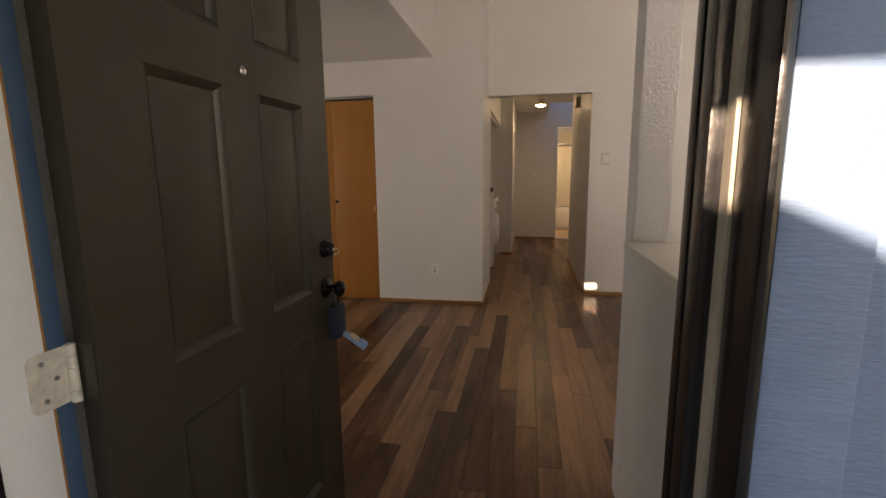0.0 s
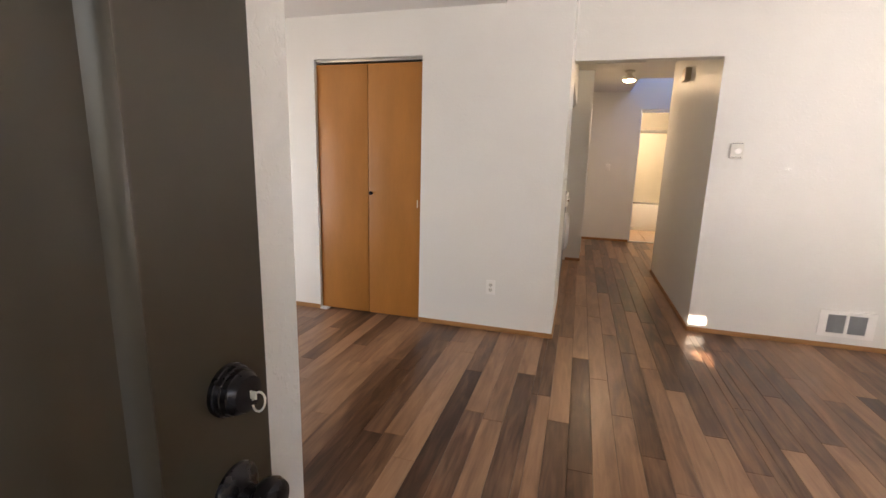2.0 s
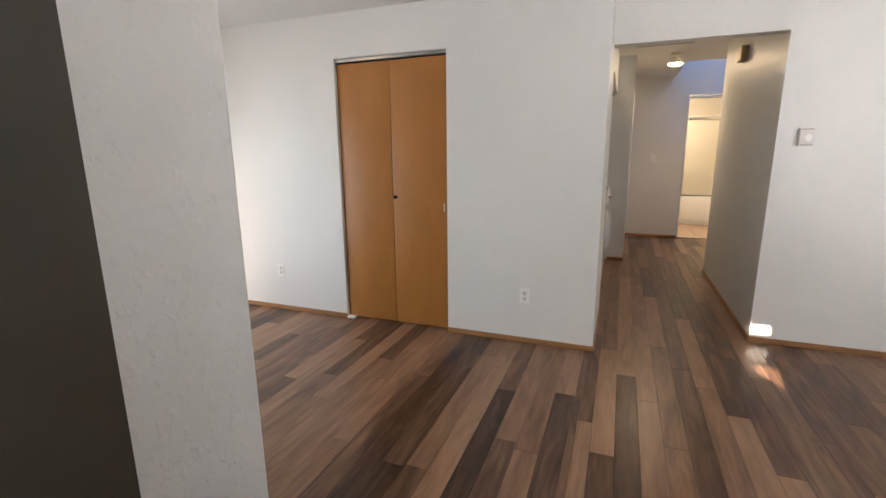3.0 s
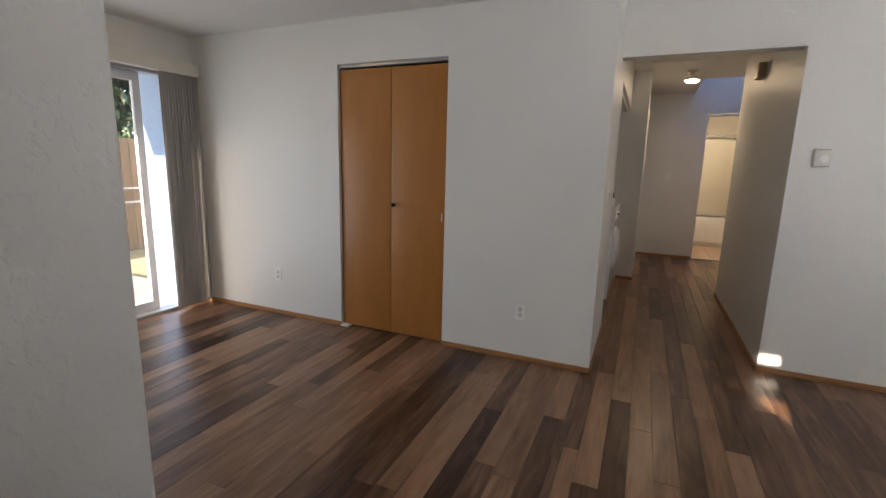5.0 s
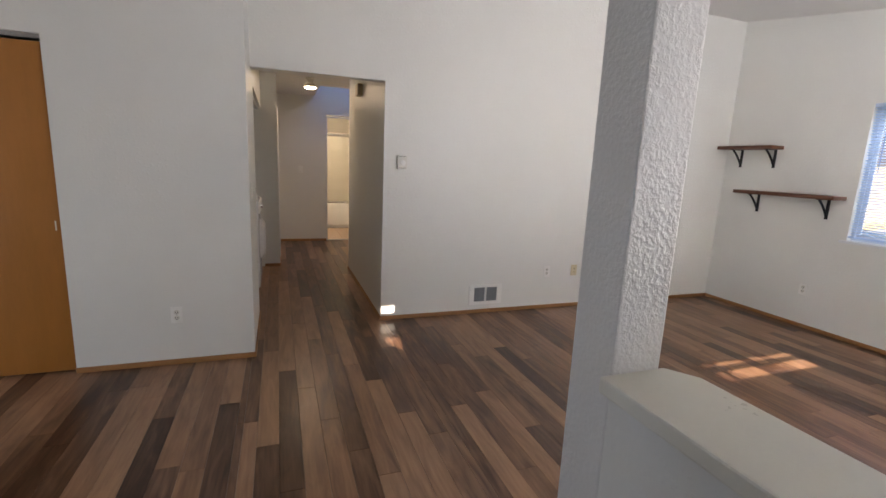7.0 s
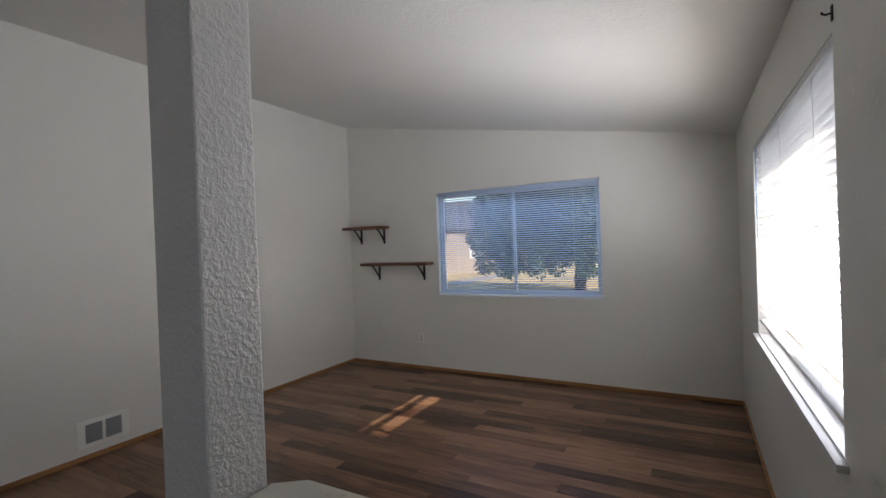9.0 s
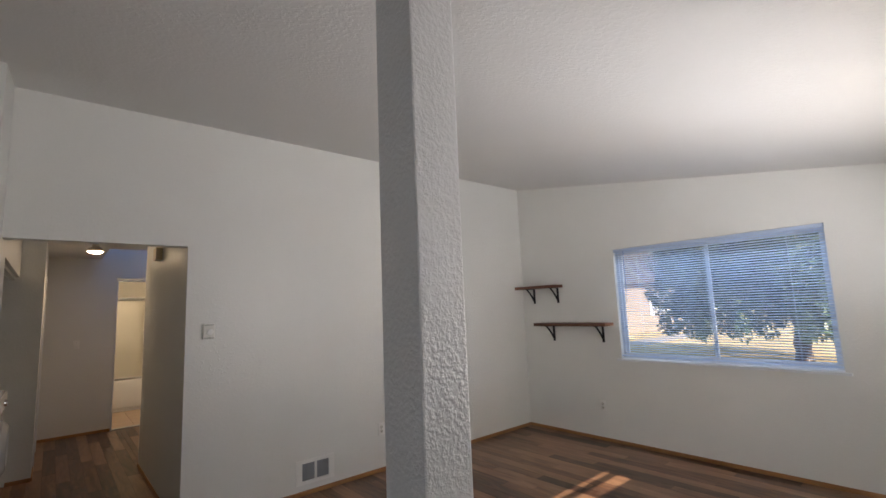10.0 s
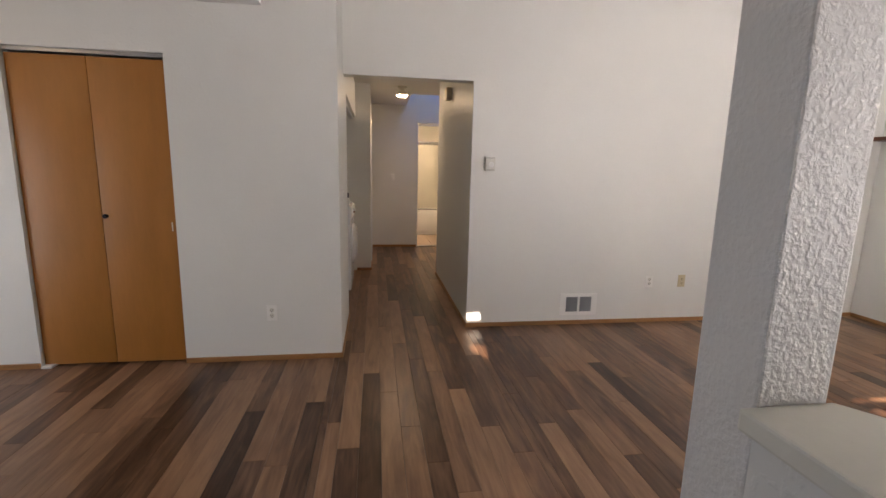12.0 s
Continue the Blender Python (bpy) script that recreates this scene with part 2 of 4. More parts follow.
def solid(*rows):
    """The union of upright boxes as one closed mesh with shared corners."""
    cuts = [sorted({round(v, 4) for r in rows for v in r[2 * k:2 * k + 2]}) for k in range(3)]
    full = set()
    for r in rows:
        lo = [cuts[k].index(round(r[2 * k], 4)) for k in range(3)]
        hi = [cuts[k].index(round(r[2 * k + 1], 4)) for k in range(3)]
        full.update(itertools.product(*(range(a, b) for a, b in zip(lo, hi))))
    bm, made = bmesh.new(), {}

    def corner(*g):
        if g not in made:
            made[g] = bm.verts.new([cuts[k][g[k]] for k in range(3)])
        return made[g]

    for cell in full:
        for k in range(3):
            u, v = (k + 1) % 3, (k + 2) % 3
            for side in (0, 1):
                near = list(cell)
                near[k] += 2 * side - 1
                if tuple(near) in full:
                    continue
                ring = []
                for a, b in ((0, 0), (1, 0), (1, 1), (0, 1)):
                    g = list(cell)
                    g[k] += side
                    g[u] += a
                    g[v] += b
                    ring.append(corner(*g))
                bm.faces.new(ring if side else ring[::-1])
    return bm


def lathe(profile, m=None, n=24, bm=None):
    """A turned shape: rows of (radius, height) along local z, then placed by m."""
    bm = bm or bmesh.new()
    m = m or Matrix()
    rings = []
    for r, h in profile:
        if r < 1e-6:
            rings.append([bm.verts.new(m @ Vector((0, 0, h)))])
        else:
            rings.append([bm.verts.new(m @ Vector((r * math.cos(2 * math.pi * k / n), r * math.sin(2 * math.pi * k / n), h))) for k in range(n)])
    for a, b in zip(rings, rings[1:]):
        for k in range(n):
            j = (k + 1) % n
            f = [a[k % len(a)], a[j % len(a)], b[j % len(b)], b[k % len(b)]]
            f = list(dict.fromkeys(f))
            if len(f) > 2:
                bm.faces.new(f)
    return bm


def tube(points, r, n=8, bm=None):
    bm = bm or bmesh.new()
    pts = [Vector(p) for p in points]
    rings = []
    for i, p in enumerate(pts):
        d = (pts[min(i + 1, len(pts) - 1)] - pts[max(i - 1, 0)]).normalized()
        q = d.to_track_quat('Z', 'Y').to_matrix()
        rad = r[i] if isinstance(r, (list, tuple)) else r
        rings.append([bm.verts.new(p + q @ Vector((rad * math.cos(2 * math.pi * k / n), rad * math.sin(2 * math.pi * k / n), 0))) for k in range(n)])
    for a, b in zip(rings, rings[1:]):
        for k in range(n):
            bm.faces.new((a[k], a[(k + 1) % n], b[(k + 1) % n], b[k]))
    bm.faces.new(rings[0][::-1])
    bm.faces.new(rings[-1])
    return bm


def slab(points, t, m=None, bevel=0.0):
    """A flat outline in local xy, t thick along z, placed by m."""
    bm = bmesh.new()
    m = m or Matrix()
    lo = [bm.verts.new(m @ Vector((x, y, 0))) for x, y in points]
    hi = [bm.verts.new(m @ Vector((x, y, t))) for x, y in points]
    bm.faces.new(lo[::-1])
    bm.faces.new(hi)
    for k in range(len(points)):
        j = (k + 1) % len(points)
        bm.faces.new((lo[k], lo[j], hi[j], hi[k]))
    if bevel:
        bmesh.ops.bevel(bm, geom=list(bm.edges), offset=bevel, segments=2, affect='EDGES', profile=0.6)
    return bm


def mesh_of(name, bm, material, smooth=True):
    bmesh.ops.recalc_face_normals(bm, faces=bm.faces)
    me = bpy.data.meshes.new(name)
    bm.to_mesh(me)
    bm.free()
    me.materials.append(material)
    if smooth:
        for f in me.polygons:
            f.use_smooth = True
        me.set_sharp_from_angle(angle=radians(35))
    return me


def part(name, bm, material, parent, label="", at=None, smooth=True):
    ob = new(name, mesh_of(name, bm, material, smooth))
    ob.parent = parent
    if at:
        ob.location = at
    if label:
        ob["label"] = label
    return ob


def thing(name, at, label, category, group="", kind="", turn=0.0):
    ob = new(name)
    ob.empty_display_size = 0.05
    ob.matrix_world = pose(*at, 0, 0, turn)
    return tagged(ob, label, category, group, kind)


def structure(name, bm, material, label, category):
    return tagged(new(name, mesh_of(name, bm, material, False)), label, category, kind="structure")


# ---- plan ----
LX, RX = -3.58, 5.12            # dining end wall, living end wall
FY, HY = -3.84, 0.575           # front wall inside, hall-side wall
SLOPE, Z0 = 0.165, 3.052        # vaulted ceiling: z = Z0 + SLOPE * y
DC = 2.41                       # dining ceiling
HC = 2.48                       # hall ceiling
END = 4.9                       # end of the hall
SX = -0.468                     # face of the dropped ceiling
T = 0.14                        # outer wall


def vault(y):
    return Z0 + SLOPE * y


# ---- floor, walls, ceilings ----
floor = structure("floor", boxes((LX - T, RX + T, FY - 0.02, HY + 0.1, -0.12, -0.012), (-1.0, 2.6, HY + 0.1, END, -0.12, -0.012)), M["subfloor"],
                  "brown wood-look vinyl plank floor through living room and hall", "floor")
TOP = 3.4
DX0, DX1, DZ = -0.386, 0.66, 2.09     # rough opening of the entry door
W2 = (2.03, 3.96, 0.85, 2.09)          # front window
W1 = (-2.665, -0.772, 0.925, 2.147)     # living end window
structure("wall_front", solid(
    (LX - T, DX0, FY - T, FY, -0.12, TOP), (DX0, DX1, FY - T, FY, DZ, TOP), (DX1, W2[0], FY - T, FY, -0.12, TOP),
    (W2[0], W2[1], FY - T, FY, -0.12, W2[2]), (W2[0], W2[1], FY - T, FY, W2[3], TOP), (W2[1], RX + T, FY - T, FY, -0.12, TOP)),
    M["wall"], "white lightly textured front wall with entry door and window", "wall")
structure("wall_living_end", solid(
    (RX, RX + T, FY, W1[0], -0.12, TOP), (RX, RX + T, W1[1], HY + T, -0.12, TOP),
    (RX, RX + T, W1[0], W1[1], -0.12, W1[2]), (RX, RX + T, W1[0], W1[1], W1[3], TOP)),
    M["wall"], "white living room wall with wide window and shelves", "wall")
structure("wall_hall_side", solid(
    (1.06, RX, HY, HY + 0.11, -0.12, TOP), (0.0, 1.06, HY, HY + 0.11, 2.127, TOP)),
    M["wall"], "white living room wall beside the hall opening", "wall")
structure("wall_closet", solid(
    (LX, -2.008, 0, 0.11, -0.12, TOP), (-1.083, -0.11, 0, 0.11, -0.12, TOP), (-2.008, -1.083, 0, 0.11, 2.09, TOP),
    (-0.11, 0.0, 0, 0.95, -0.12, TOP)),
    M["wall"], "white dining wall with closet opening", "wall")
structure("wall_closet_inside", solid((-2.3, -0.8, 0.68, 0.78, -0.12, 2.5), (-2.4, -2.3, 0.11, 0.78, -0.12, 2.5), (-0.8, -0.7, 0.11, 0.78, -0.12, 2.5)),
          M["wall"], "plain white inside of the closet", "wall")
S = (-2.15, -0.2, 0.0, 2.08)          # glass slider opening
structure("wall_dining_end", solid(
    (LX - T, LX, FY, S[0], -0.12, TOP), (LX - T, LX, S[1], 0.11, -0.12, TOP), (LX - T, LX, S[0], S[1], S[3], TOP), (LX - T, LX, S[0], S[1], -0.12, -0.02)),
    M["wall"], "white dining wall with sliding glass door", "wall")
structure("wall_entry", boxes((-0.536, -0.426, FY, -2.622, -0.12, TOP), bevel=0.006), M["entry"], "white textured entry partition behind the open door", "wall")
structure("wall_hall_left", solid(
    (-0.11, 0.19, 2.97, 3.07, -0.12, HC + 0.1), (0.09, 0.19, 3.07, 3.5, -0.12, HC + 0.1), (0.09, 0.19, 3.5, 4.35, 2.06, HC + 0.1), (0.09, 0.19, 4.35, END, -0.12, HC + 0.1),
    (-0.95, -0.85, 0.95, 3.07, -0.12, HC + 0.1), (-0.85, -0.11, 0.86, 0.95, -0.12, HC + 0.1), (-0.85, -0.11, 2.97, 3.07, -0.12, HC + 0.1), (-0.95, 0.0, 3.45, 4.4, -0.1, HC)),
    M["wall"], "white hall wall with laundry alcove", "wall")
structure("wall_hall_right", solid(
    (1.06, 1.17, HY + 0.11, 2.67, -0.12, HC + 0.1), (1.17, 2.3, 2.56, 2.67, -0.12, 3.5), (2.2, 2.3, 2.67, END, -0.12, 3.5)),
    M["wall"], "white hall wall", "wall")
structure("wall_hall_end", solid(
    (0.09, 0.985, END, END + 0.11, -0.12, 3.5), (0.985, 1.75, END, END + 0.11, 2.19, 3.5), (1.75, 2.3, END, END + 0.11, -0.12, 3.5)),
    M["wall"], "white wall at the end of the hall with bathroom doorway", "wall")


def prism(bm, x0, x1, y0, y1, t=0.12):
    v = [bm.verts.new((x, y, vault(y) + dz)) for dz in (0, t) for x, y in ((x0, y0), (x1, y0), (x1, y1), (x0, y1))]
    for f in ((0, 3, 2, 1), (4, 5, 6, 7), (0, 1, 5, 4), (1, 2, 6, 5), (2, 3, 7, 6), (3, 0, 4, 7)):
        bm.faces.new([v[k] for k in f])
    return bm


structure("ceiling_vaulted", prism(bmesh.new(), SX, RX + T, FY - T, HY + 0.12), M["ceiling"], "sloping white textured living room ceiling", "ceiling")
structure("ceiling_dining", boxes((LX - T, SX, FY, 0.0, DC, DC + 0.12), (SX - 0.1, SX, FY, 0.0, DC + 0.12, TOP), bevel=0.004), M["ceiling"], "lower flat white dining ceiling with dropped edge", "ceiling")
structure("ceiling_hall", boxes((-0.95, 1.3, HY + 0.11, 3.69, HC, HC + 0.12), (-0.95, 0.785, 3.69, END, HC, HC + 0.12), (1.3, 2.3, 2.56, 3.69, HC, HC + 0.12)),
          M["ceiling"], "white textured hall ceiling", "ceiling")
structure("skylight_shaft", boxes((0.685, 0.785, 3.59, END, HC + 0.12, 3.5), (0.785, 2.3, 3.59, 3.69, HC + 0.12, 3.5)), M["wall"], "white skylight shaft over the hall", "skylight")
structure("skylight_glass", boxes((0.685, 2.3, 3.59, END + 0.1, 3.5, 3.51)), M["dome"], "skylight pane, made milky blue to dim and tint the sky light", "skylight")
structure("ceiling_closet", boxes((-2.4, -0.7, 0.11, 0.78, 2.5, 2.56)), M["ceiling"], "plain closet ceiling", "ceiling")
# bathroom
structure("wall_bathroom", solid((0.3, 0.4, END + 0.11, 7.5, -0.12, 2.5), (2.5, 2.6, END + 0.11, 7.5, -0.12, 2.5), (0.3, 2.6, 7.4, 7.5, -0.12, 2.5), (2.3, 2.6, END, END + 0.11, -0.12, 2.5)),
          M["bath"], "cream bathroom walls", "wall")
structure("ceiling_bathroom", boxes((0.3, 2.6, END + 0.11, 7.5, 2.5, 2.6)), M["bath"], "cream bathroom ceiling", "ceiling")
bath_floor = structure("floor_bathroom", boxes((0.3, 2.6, END, 7.5, -0.12, -0.006)), M["subfloor"], "beige tiled bathroom floor", "floor")
tile_me = mesh_of("tile", boxes((0.002, 0.298, 0.002, 0.298, -0.008, 0.0), bevel=0.002), M["tile"], False)
for i in range(7):
    for j in range(5):
        t = new("tile", tile_me)
        t.location, t.parent = (0.4 + 0.3 * i, END + 0.02 + 0.3 * j, 0.001), bath_floor


# ---- baseboards ----
def baseboard(name, x0, x1, y0, y1):
    structure(name, boxes((x0, x1, y0, y1, 0, 0.038), bevel=0.004), M["trim"], "narrow oak-stained baseboard strip", "baseboard")


for k, r in enumerate(((LX, -2.008, -0.011, 0), (-1.083, 0.011, -0.011, 0), (0.0, 0.011, 0.0, 0.95), (1.06, RX, HY - 0.011, HY), (1.049, 1.06, HY - 0.011, 2.67),
                       (RX - 0.011, RX, FY, HY - 0.011), (0.925, RX - 0.011, FY, FY + 0.011), (LX, LX + 0.011, FY, S[0]), (LX, LX + 0.011, S[1], -0.011),
                       (0.0, 0.19, 2.959, 2.97), (0.19, 0.201, 2.97, 3.5), (0.19, 0.201, 4.35, END), (0.201, 0.985, END - 0.011, END), (1.06, 1.17, 2.67, 2.681))):
    baseboard("baseboard", *r)

# ---- half wall, post and cap ----
structure("half_wall", boxes((0.7995, 0.918, FY, -2.742, -0.01, 1.035)), M["wall"], "white textured half wall beside the entry", "half wall")
structure("post", boxes((0.799, 0.920, -2.741, -2.612, -0.01, vault(-2.73) + 0.08), bevel=0.005), M["post"], "square post in rough white knockdown plaster", "post")
structure("half_wall_cap", slab(((0.769, FY), (0.968, FY), (0.968, -2.80), (0.928, -2.743), (0.769, -2.743)), 0.034, Matrix.Translation((0, 0, 1.036)), 0.005), M["cap"], "cream painted wooden cap on the half wall", "ledge")

# ---- entry door ----
frame_door = thing("door_frame", (0, FY, 0), "dark painted entry door frame, worn edges, white outside casing", "door frame", kind="structure")
part("jamb", boxes((0.622, 0.658, -0.105, -0.008, 0, 2.09), bevel=0.003), M["jamb_in"], frame_door, "worn taupe inner jamb")
part("jamb_edge", boxes((0.618, 0.66, -0.008, 0.016, 0, 2.09), bevel=0.003), M["jamb"], frame_door, "dark inner edge of the jamb")
part("door_stop", boxes((0.606, 0.634, -0.085, -0.052, 0, 2.06), bevel=0.004), M["jamb"], frame_door, "dark door stop")
part("casing", boxes((0.626, 0.638, -0.172, -0.105, 0, 2.14), bevel=0.005), M["jamb"], frame_door, "glossy dark brown outside casing")
part("jamb", boxes((-0.383, -0.351, -0.14, -0.034, 0, 2.09), bevel=0.003), M["white"], frame_door, "white painted hinge jamb")
# inner part of the white jamb, sky light painted in as blue
part("jamb_edge", boxes((-0.383, -0.352, -0.034, 0.0, 0, 2.09), bevel=0.003), M["blue"], frame_door, "white inner jamb, coloured blue for sky light")
part("worn_edge", boxes((-0.352, -0.3495, -0.037, -0.0335, 0, 2.06)), M["trim"], frame_door, "bare wood line along the blue edge")
part("door_stop", boxes((-0.351, -0.346, -0.14, -0.125, 0, 2.06), bevel=0.002), M["jamb"], frame_door, "dark weatherstrip")
part("casing", boxes((-0.66, -0.362, -0.178, -0.14, 0, 2.14), bevel=0.005), M["white"], frame_door, "white outside casing")
part("head_jamb", boxes((-0.383, 0.658, -0.14, 0.0, 2.06, 2.09), bevel=0.003), M["jamb_in"], frame_door)
part("casing", boxes((-0.66, 0.638, -0.172, -0.14, 2.06, 2.16), bevel=0.004), M["jamb"], frame_door, "dark head casing")
part("threshold", boxes((-0.383, 0.658, -0.15, 0.02, -0.02, 0.018), bevel=0.005), M["alu"], frame_door, "metal threshold")

DW, DH, DT = 0.91, 2.03, 0.044


def panel_face(bm, side, xs, zs):
    """One moulded face of a six-panel door in the plane y = side * DT / 2, with sunk and raised panels."""
    y0 = side * DT / 2

    def quad(pts):
        bm.faces.new([bm.verts.new(p) for p in pts])

    for i in range(len(xs) - 1):
        for j in range(len(zs) - 1):
            x0, x1, z0, z1 = xs[i], xs[i + 1], zs[j], zs[j + 1]
            if i % 2 and j % 2:
                rings = [(0, 0), (0.006, 0.003), (0.014, -0.001), (0.024, -0.014), (0.032, -0.014), (0.066, -0.003)]
                loops = []
                for ins, d in rings:
                    y = y0 + side * d
                    loops.append([(x0 + ins, y, z0 + ins), (x1 - ins, y, z0 + ins), (x1 - ins, y, z1 - ins), (x0 + ins, y, z1 - ins)])
                for a, b in zip(loops, loops[1:]):
                    for k in range(4):
                        quad((a[k], a[(k + 1) % 4], b[(k + 1) % 4], b[k]))
                quad(loops[-1])
            else:
                quad(((x0, y0, z0), (x1, y0, z0), (x1, y0, z1), (x0, y0, z1)))


# the leaf stands open at a right angle: its length runs into the room, its outside face looks along +x
entry_door = thing("entry_door", (-0.322, FY + 0.008, 0.012), "dark olive-brown six-panel entry door standing open", "door", turn=88.1)
bm = bmesh.new()
xs = [0, 0.155, 0.39, 0.515, 0.75, DW]
zs = [0, 0.21, 0.79, 0.915, 1.525, 1.64, 1.885, DH]
panel_face(bm, -1, xs, zs)
panel_face(bm, 1, xs, zs)
for (a, b), (c, d) in (((0, 0), (DW, 0)), ((DW, 0), (DW, DH)), ((DW, DH), (0, DH)), ((0, DH), (0, 0))):
    bm.faces.new([bm.verts.new(p) for p in ((a, -DT / 2, b), (c, -DT / 2, d), (c, DT / 2, d), (a, DT / 2, b))])
bmesh.ops.remove_doubles(bm, verts=bm.verts, dist=1e-5)
part("leaf", bm, M["door"], entry_door)
OUT = pose(0, -DT / 2, 0, 90, 0, 0)      # local z of a turned part points out of the outside face


def fitting(x, z):
    return Matrix.Translation((x, 0, z)) @ OUT


part("deadbolt", lathe(((0.0, 0), (0.033, 0), (0.033, 0.006), (0.0315, 0.007), (0.030, 0.013), (0.0285, 0.014), (0.0275, 0.021), (0.026, 0.022), (0.022, 0.031), (0.012, 0.033), (0.0, 0.033)), fitting(0.843, 1.052)), M["black"], entry_door, "dark bronze deadbolt")
part("key", tube([(0.843 + 0.003 * math.sin(q), -DT / 2 - 0.045 + 0.009 * math.cos(q), 1.045 + 0.011 * math.sin(q)) for q in np.linspace(0, 5.8, 14)], 0.0014, 6, boxes((0.8422, 0.8438, -DT / 2 - 0.042, -DT / 2 - 0.03, 1.047, 1.057))), M["brass"], entry_door, "brass key in the deadbolt")
part("doorknob", lathe(((0.0, 0), (0.036, 0), (0.036, 0.004), (0.031, 0.010), (0.014, 0.016), (0.012, 0.030), (0.020, 0.036), (0.027, 0.044), (0.029, 0.053), (0.026, 0.062), (0.016, 0.068), (0.0, 0.069)), fitting(0.843, 0.912)), M["black"], entry_door, "dark bronze doorknob")
part("peephole", lathe(((0.0, 0), (0.013, 0), (0.013, 0.003), (0.009, 0.006), (0.006, 0.004), (0.0, 0.004)), fitting(0.463, 1.565)), M["chrome"], entry_door, "chrome peephole")
part("latch_plate", boxes((DW, DW + 0.002, -0.013, 0.013, 0.885, 0.945), bevel=0.0008), M["black"], entry_door)
part("bolt_plate", boxes((DW, DW + 0.002, -0.013, 0.013, 1.02, 1.08), bevel=0.0008), M["black"], entry_door)
for hz in (0.2, 0.975, 1.76):
    knuckles = [(0.0, -0.053)]
    for k in range(5):
        z0 = -0.053 + 0.0212 * k
        knuckles += [(0.0065, z0), (0.0082, z0 + 0.0008), (0.0082, z0 + 0.0200), (0.0065, z0 + 0.0208)]
    h = part("hinge", lathe(knuckles + [(0.0, 0.053)], Matrix.Translation((-0.011, DT / 2 - 0.003, hz)), 14), M["brass"], entry_door, "pale painted five-knuckle hinge")
    part("hinge_leaf", boxes((-0.0022, -0.0002, -DT / 2 + 0.004, DT / 2, hz - 0.05, hz + 0.05), bevel=0.0008), M["door"], h, "hinge leaf painted over with the door")
    corner = [(-0.078 + 0.013 - 0.013 * math.cos(q), 0.05 - 0.013 + 0.013 * math.sin(q)) for q in np.linspace(0, math.pi / 2, 6)]
    part("hinge_leaf", slab([(x, -z) for x, z in corner] + [(-0.012, -0.05), (-0.012, 0.05)] + [(x, z) for x, z in corner[::-1]], 0.003, Matrix.Translation((0, DT / 2 + 0.0055, hz)) @ pose(0, 0, 0, 90)), M["brass"], h, "pale painted leaf with rounded corners")
    for sx, sz in ((-0.055, 0.032), (-0.035, 0.0), (-0.055, -0.032)):
        part("screw", lathe(((0.0, 0.0), (0.0045, 0.0), (0.004, 0.0012), (0.0, 0.0012)), Matrix.Translation((sx, DT / 2 + 0.0025, hz + sz)) @ pose(0, 0, 0, 90), 10), M["steel"], h)

# key lockbox hung on the knob, its flap open
lockbox = thing("key_lockbox", (-0.322 + 0.028 + DT / 2 + 0.034, FY + 0.008 + 0.843, 0.806), "black key lockbox hanging on the knob with pale flap open", "lockbox", turn=90.0)
part("case", boxes((-0.034, 0.034, -0.024, 0.020, -0.062, 0.062), bevel=0.014), M["rubber"], lockbox)
part("shackle", tube([(-0.02, 0, 0.05)] + [(0.02 * math.cos(a), 0, 0.085 + 0.045 * math.sin(a)) for a in np.linspace(math.pi, 0, 9)] + [(0.02, 0, 0.05)], 0.0045), M["rubber"], lockbox)
flap = part("flap", boxes((-0.026, 0.026, -0.012, 0.0, -0.095, 0.0), bevel=0.005), M["flap"], lockbox, "pale blue inner flap")
part("latch_block", boxes((-0.024, -0.004, -0.026, -0.011, -0.094, -0.066), (0.006, 0.024, -0.022, -0.011, -0.092, -0.064), (-0.022, 0.022, -0.018, -0.011, -0.066, -0.060), bevel=0.003), M["flap"], flap, "moulded pale blue latch")
flap.matrix_basis = pose(0.004, -0.02, -0.05, -52, 8, 14)
ridge = part("key_tray", boxes((-0.02, 0.02, -0.018, -0.011, -0.06, -0.02), (-0.012, 0.004, -0.024, -0.017, -0.055, -0.025), bevel=0.002), M["ivory"], flap, "keys in the flap")
part("window", boxes((0.018, 0.030, -0.021, -0.014, -0.045, 0.048), bevel=0.003), M["flap"], lockbox, "pale edge of the opened case")

# ---- closet ----
closet = thing("bifold_door", (-1.545, 0.04, 0.015), "closed orange-brown birch bifold closet door", "closet door")
for x0, x1 in ((-0.455, -0.0025), (0.0025, 0.455)):
    part("door_panel", boxes((x0, x1, -0.016, 0.016, 0.0, 2.035), bevel=0.002), M["closet"], closet)
part("doorknob", lathe(((0.0, 0), (0.012, 0), (0.009, 0.008), (0.016, 0.018), (0.014, 0.026), (0.0, 0.028)), Matrix.Translation((0.028, -0.016, 1.03)) @ pose(0, 0, 0, 90), 16), M["black"], closet, "small dark knob")
part("scuff", boxes((0.425, 0.433, -0.0166, -0.016, 0.93, 0.99)), M["cap"], closet, "small pale scuff")
track = thing("closet_track", (-1.545, 0.05, 2.055), "metal bifold track under the closet header", "door track", kind="structure")
part("rail", boxes((-0.4625, 0.4625, -0.02, 0.02, 0.012, 0.034), (-0.4625, 0.4625, -0.024, -0.02, 0.016, 0.034)), M["steel"], track)
part("bracket", boxes((-0.455, -0.39, -0.07, 0.0, -2.053, -2.037), bevel=0.002), M["plastic"], track, "white floor bracket")


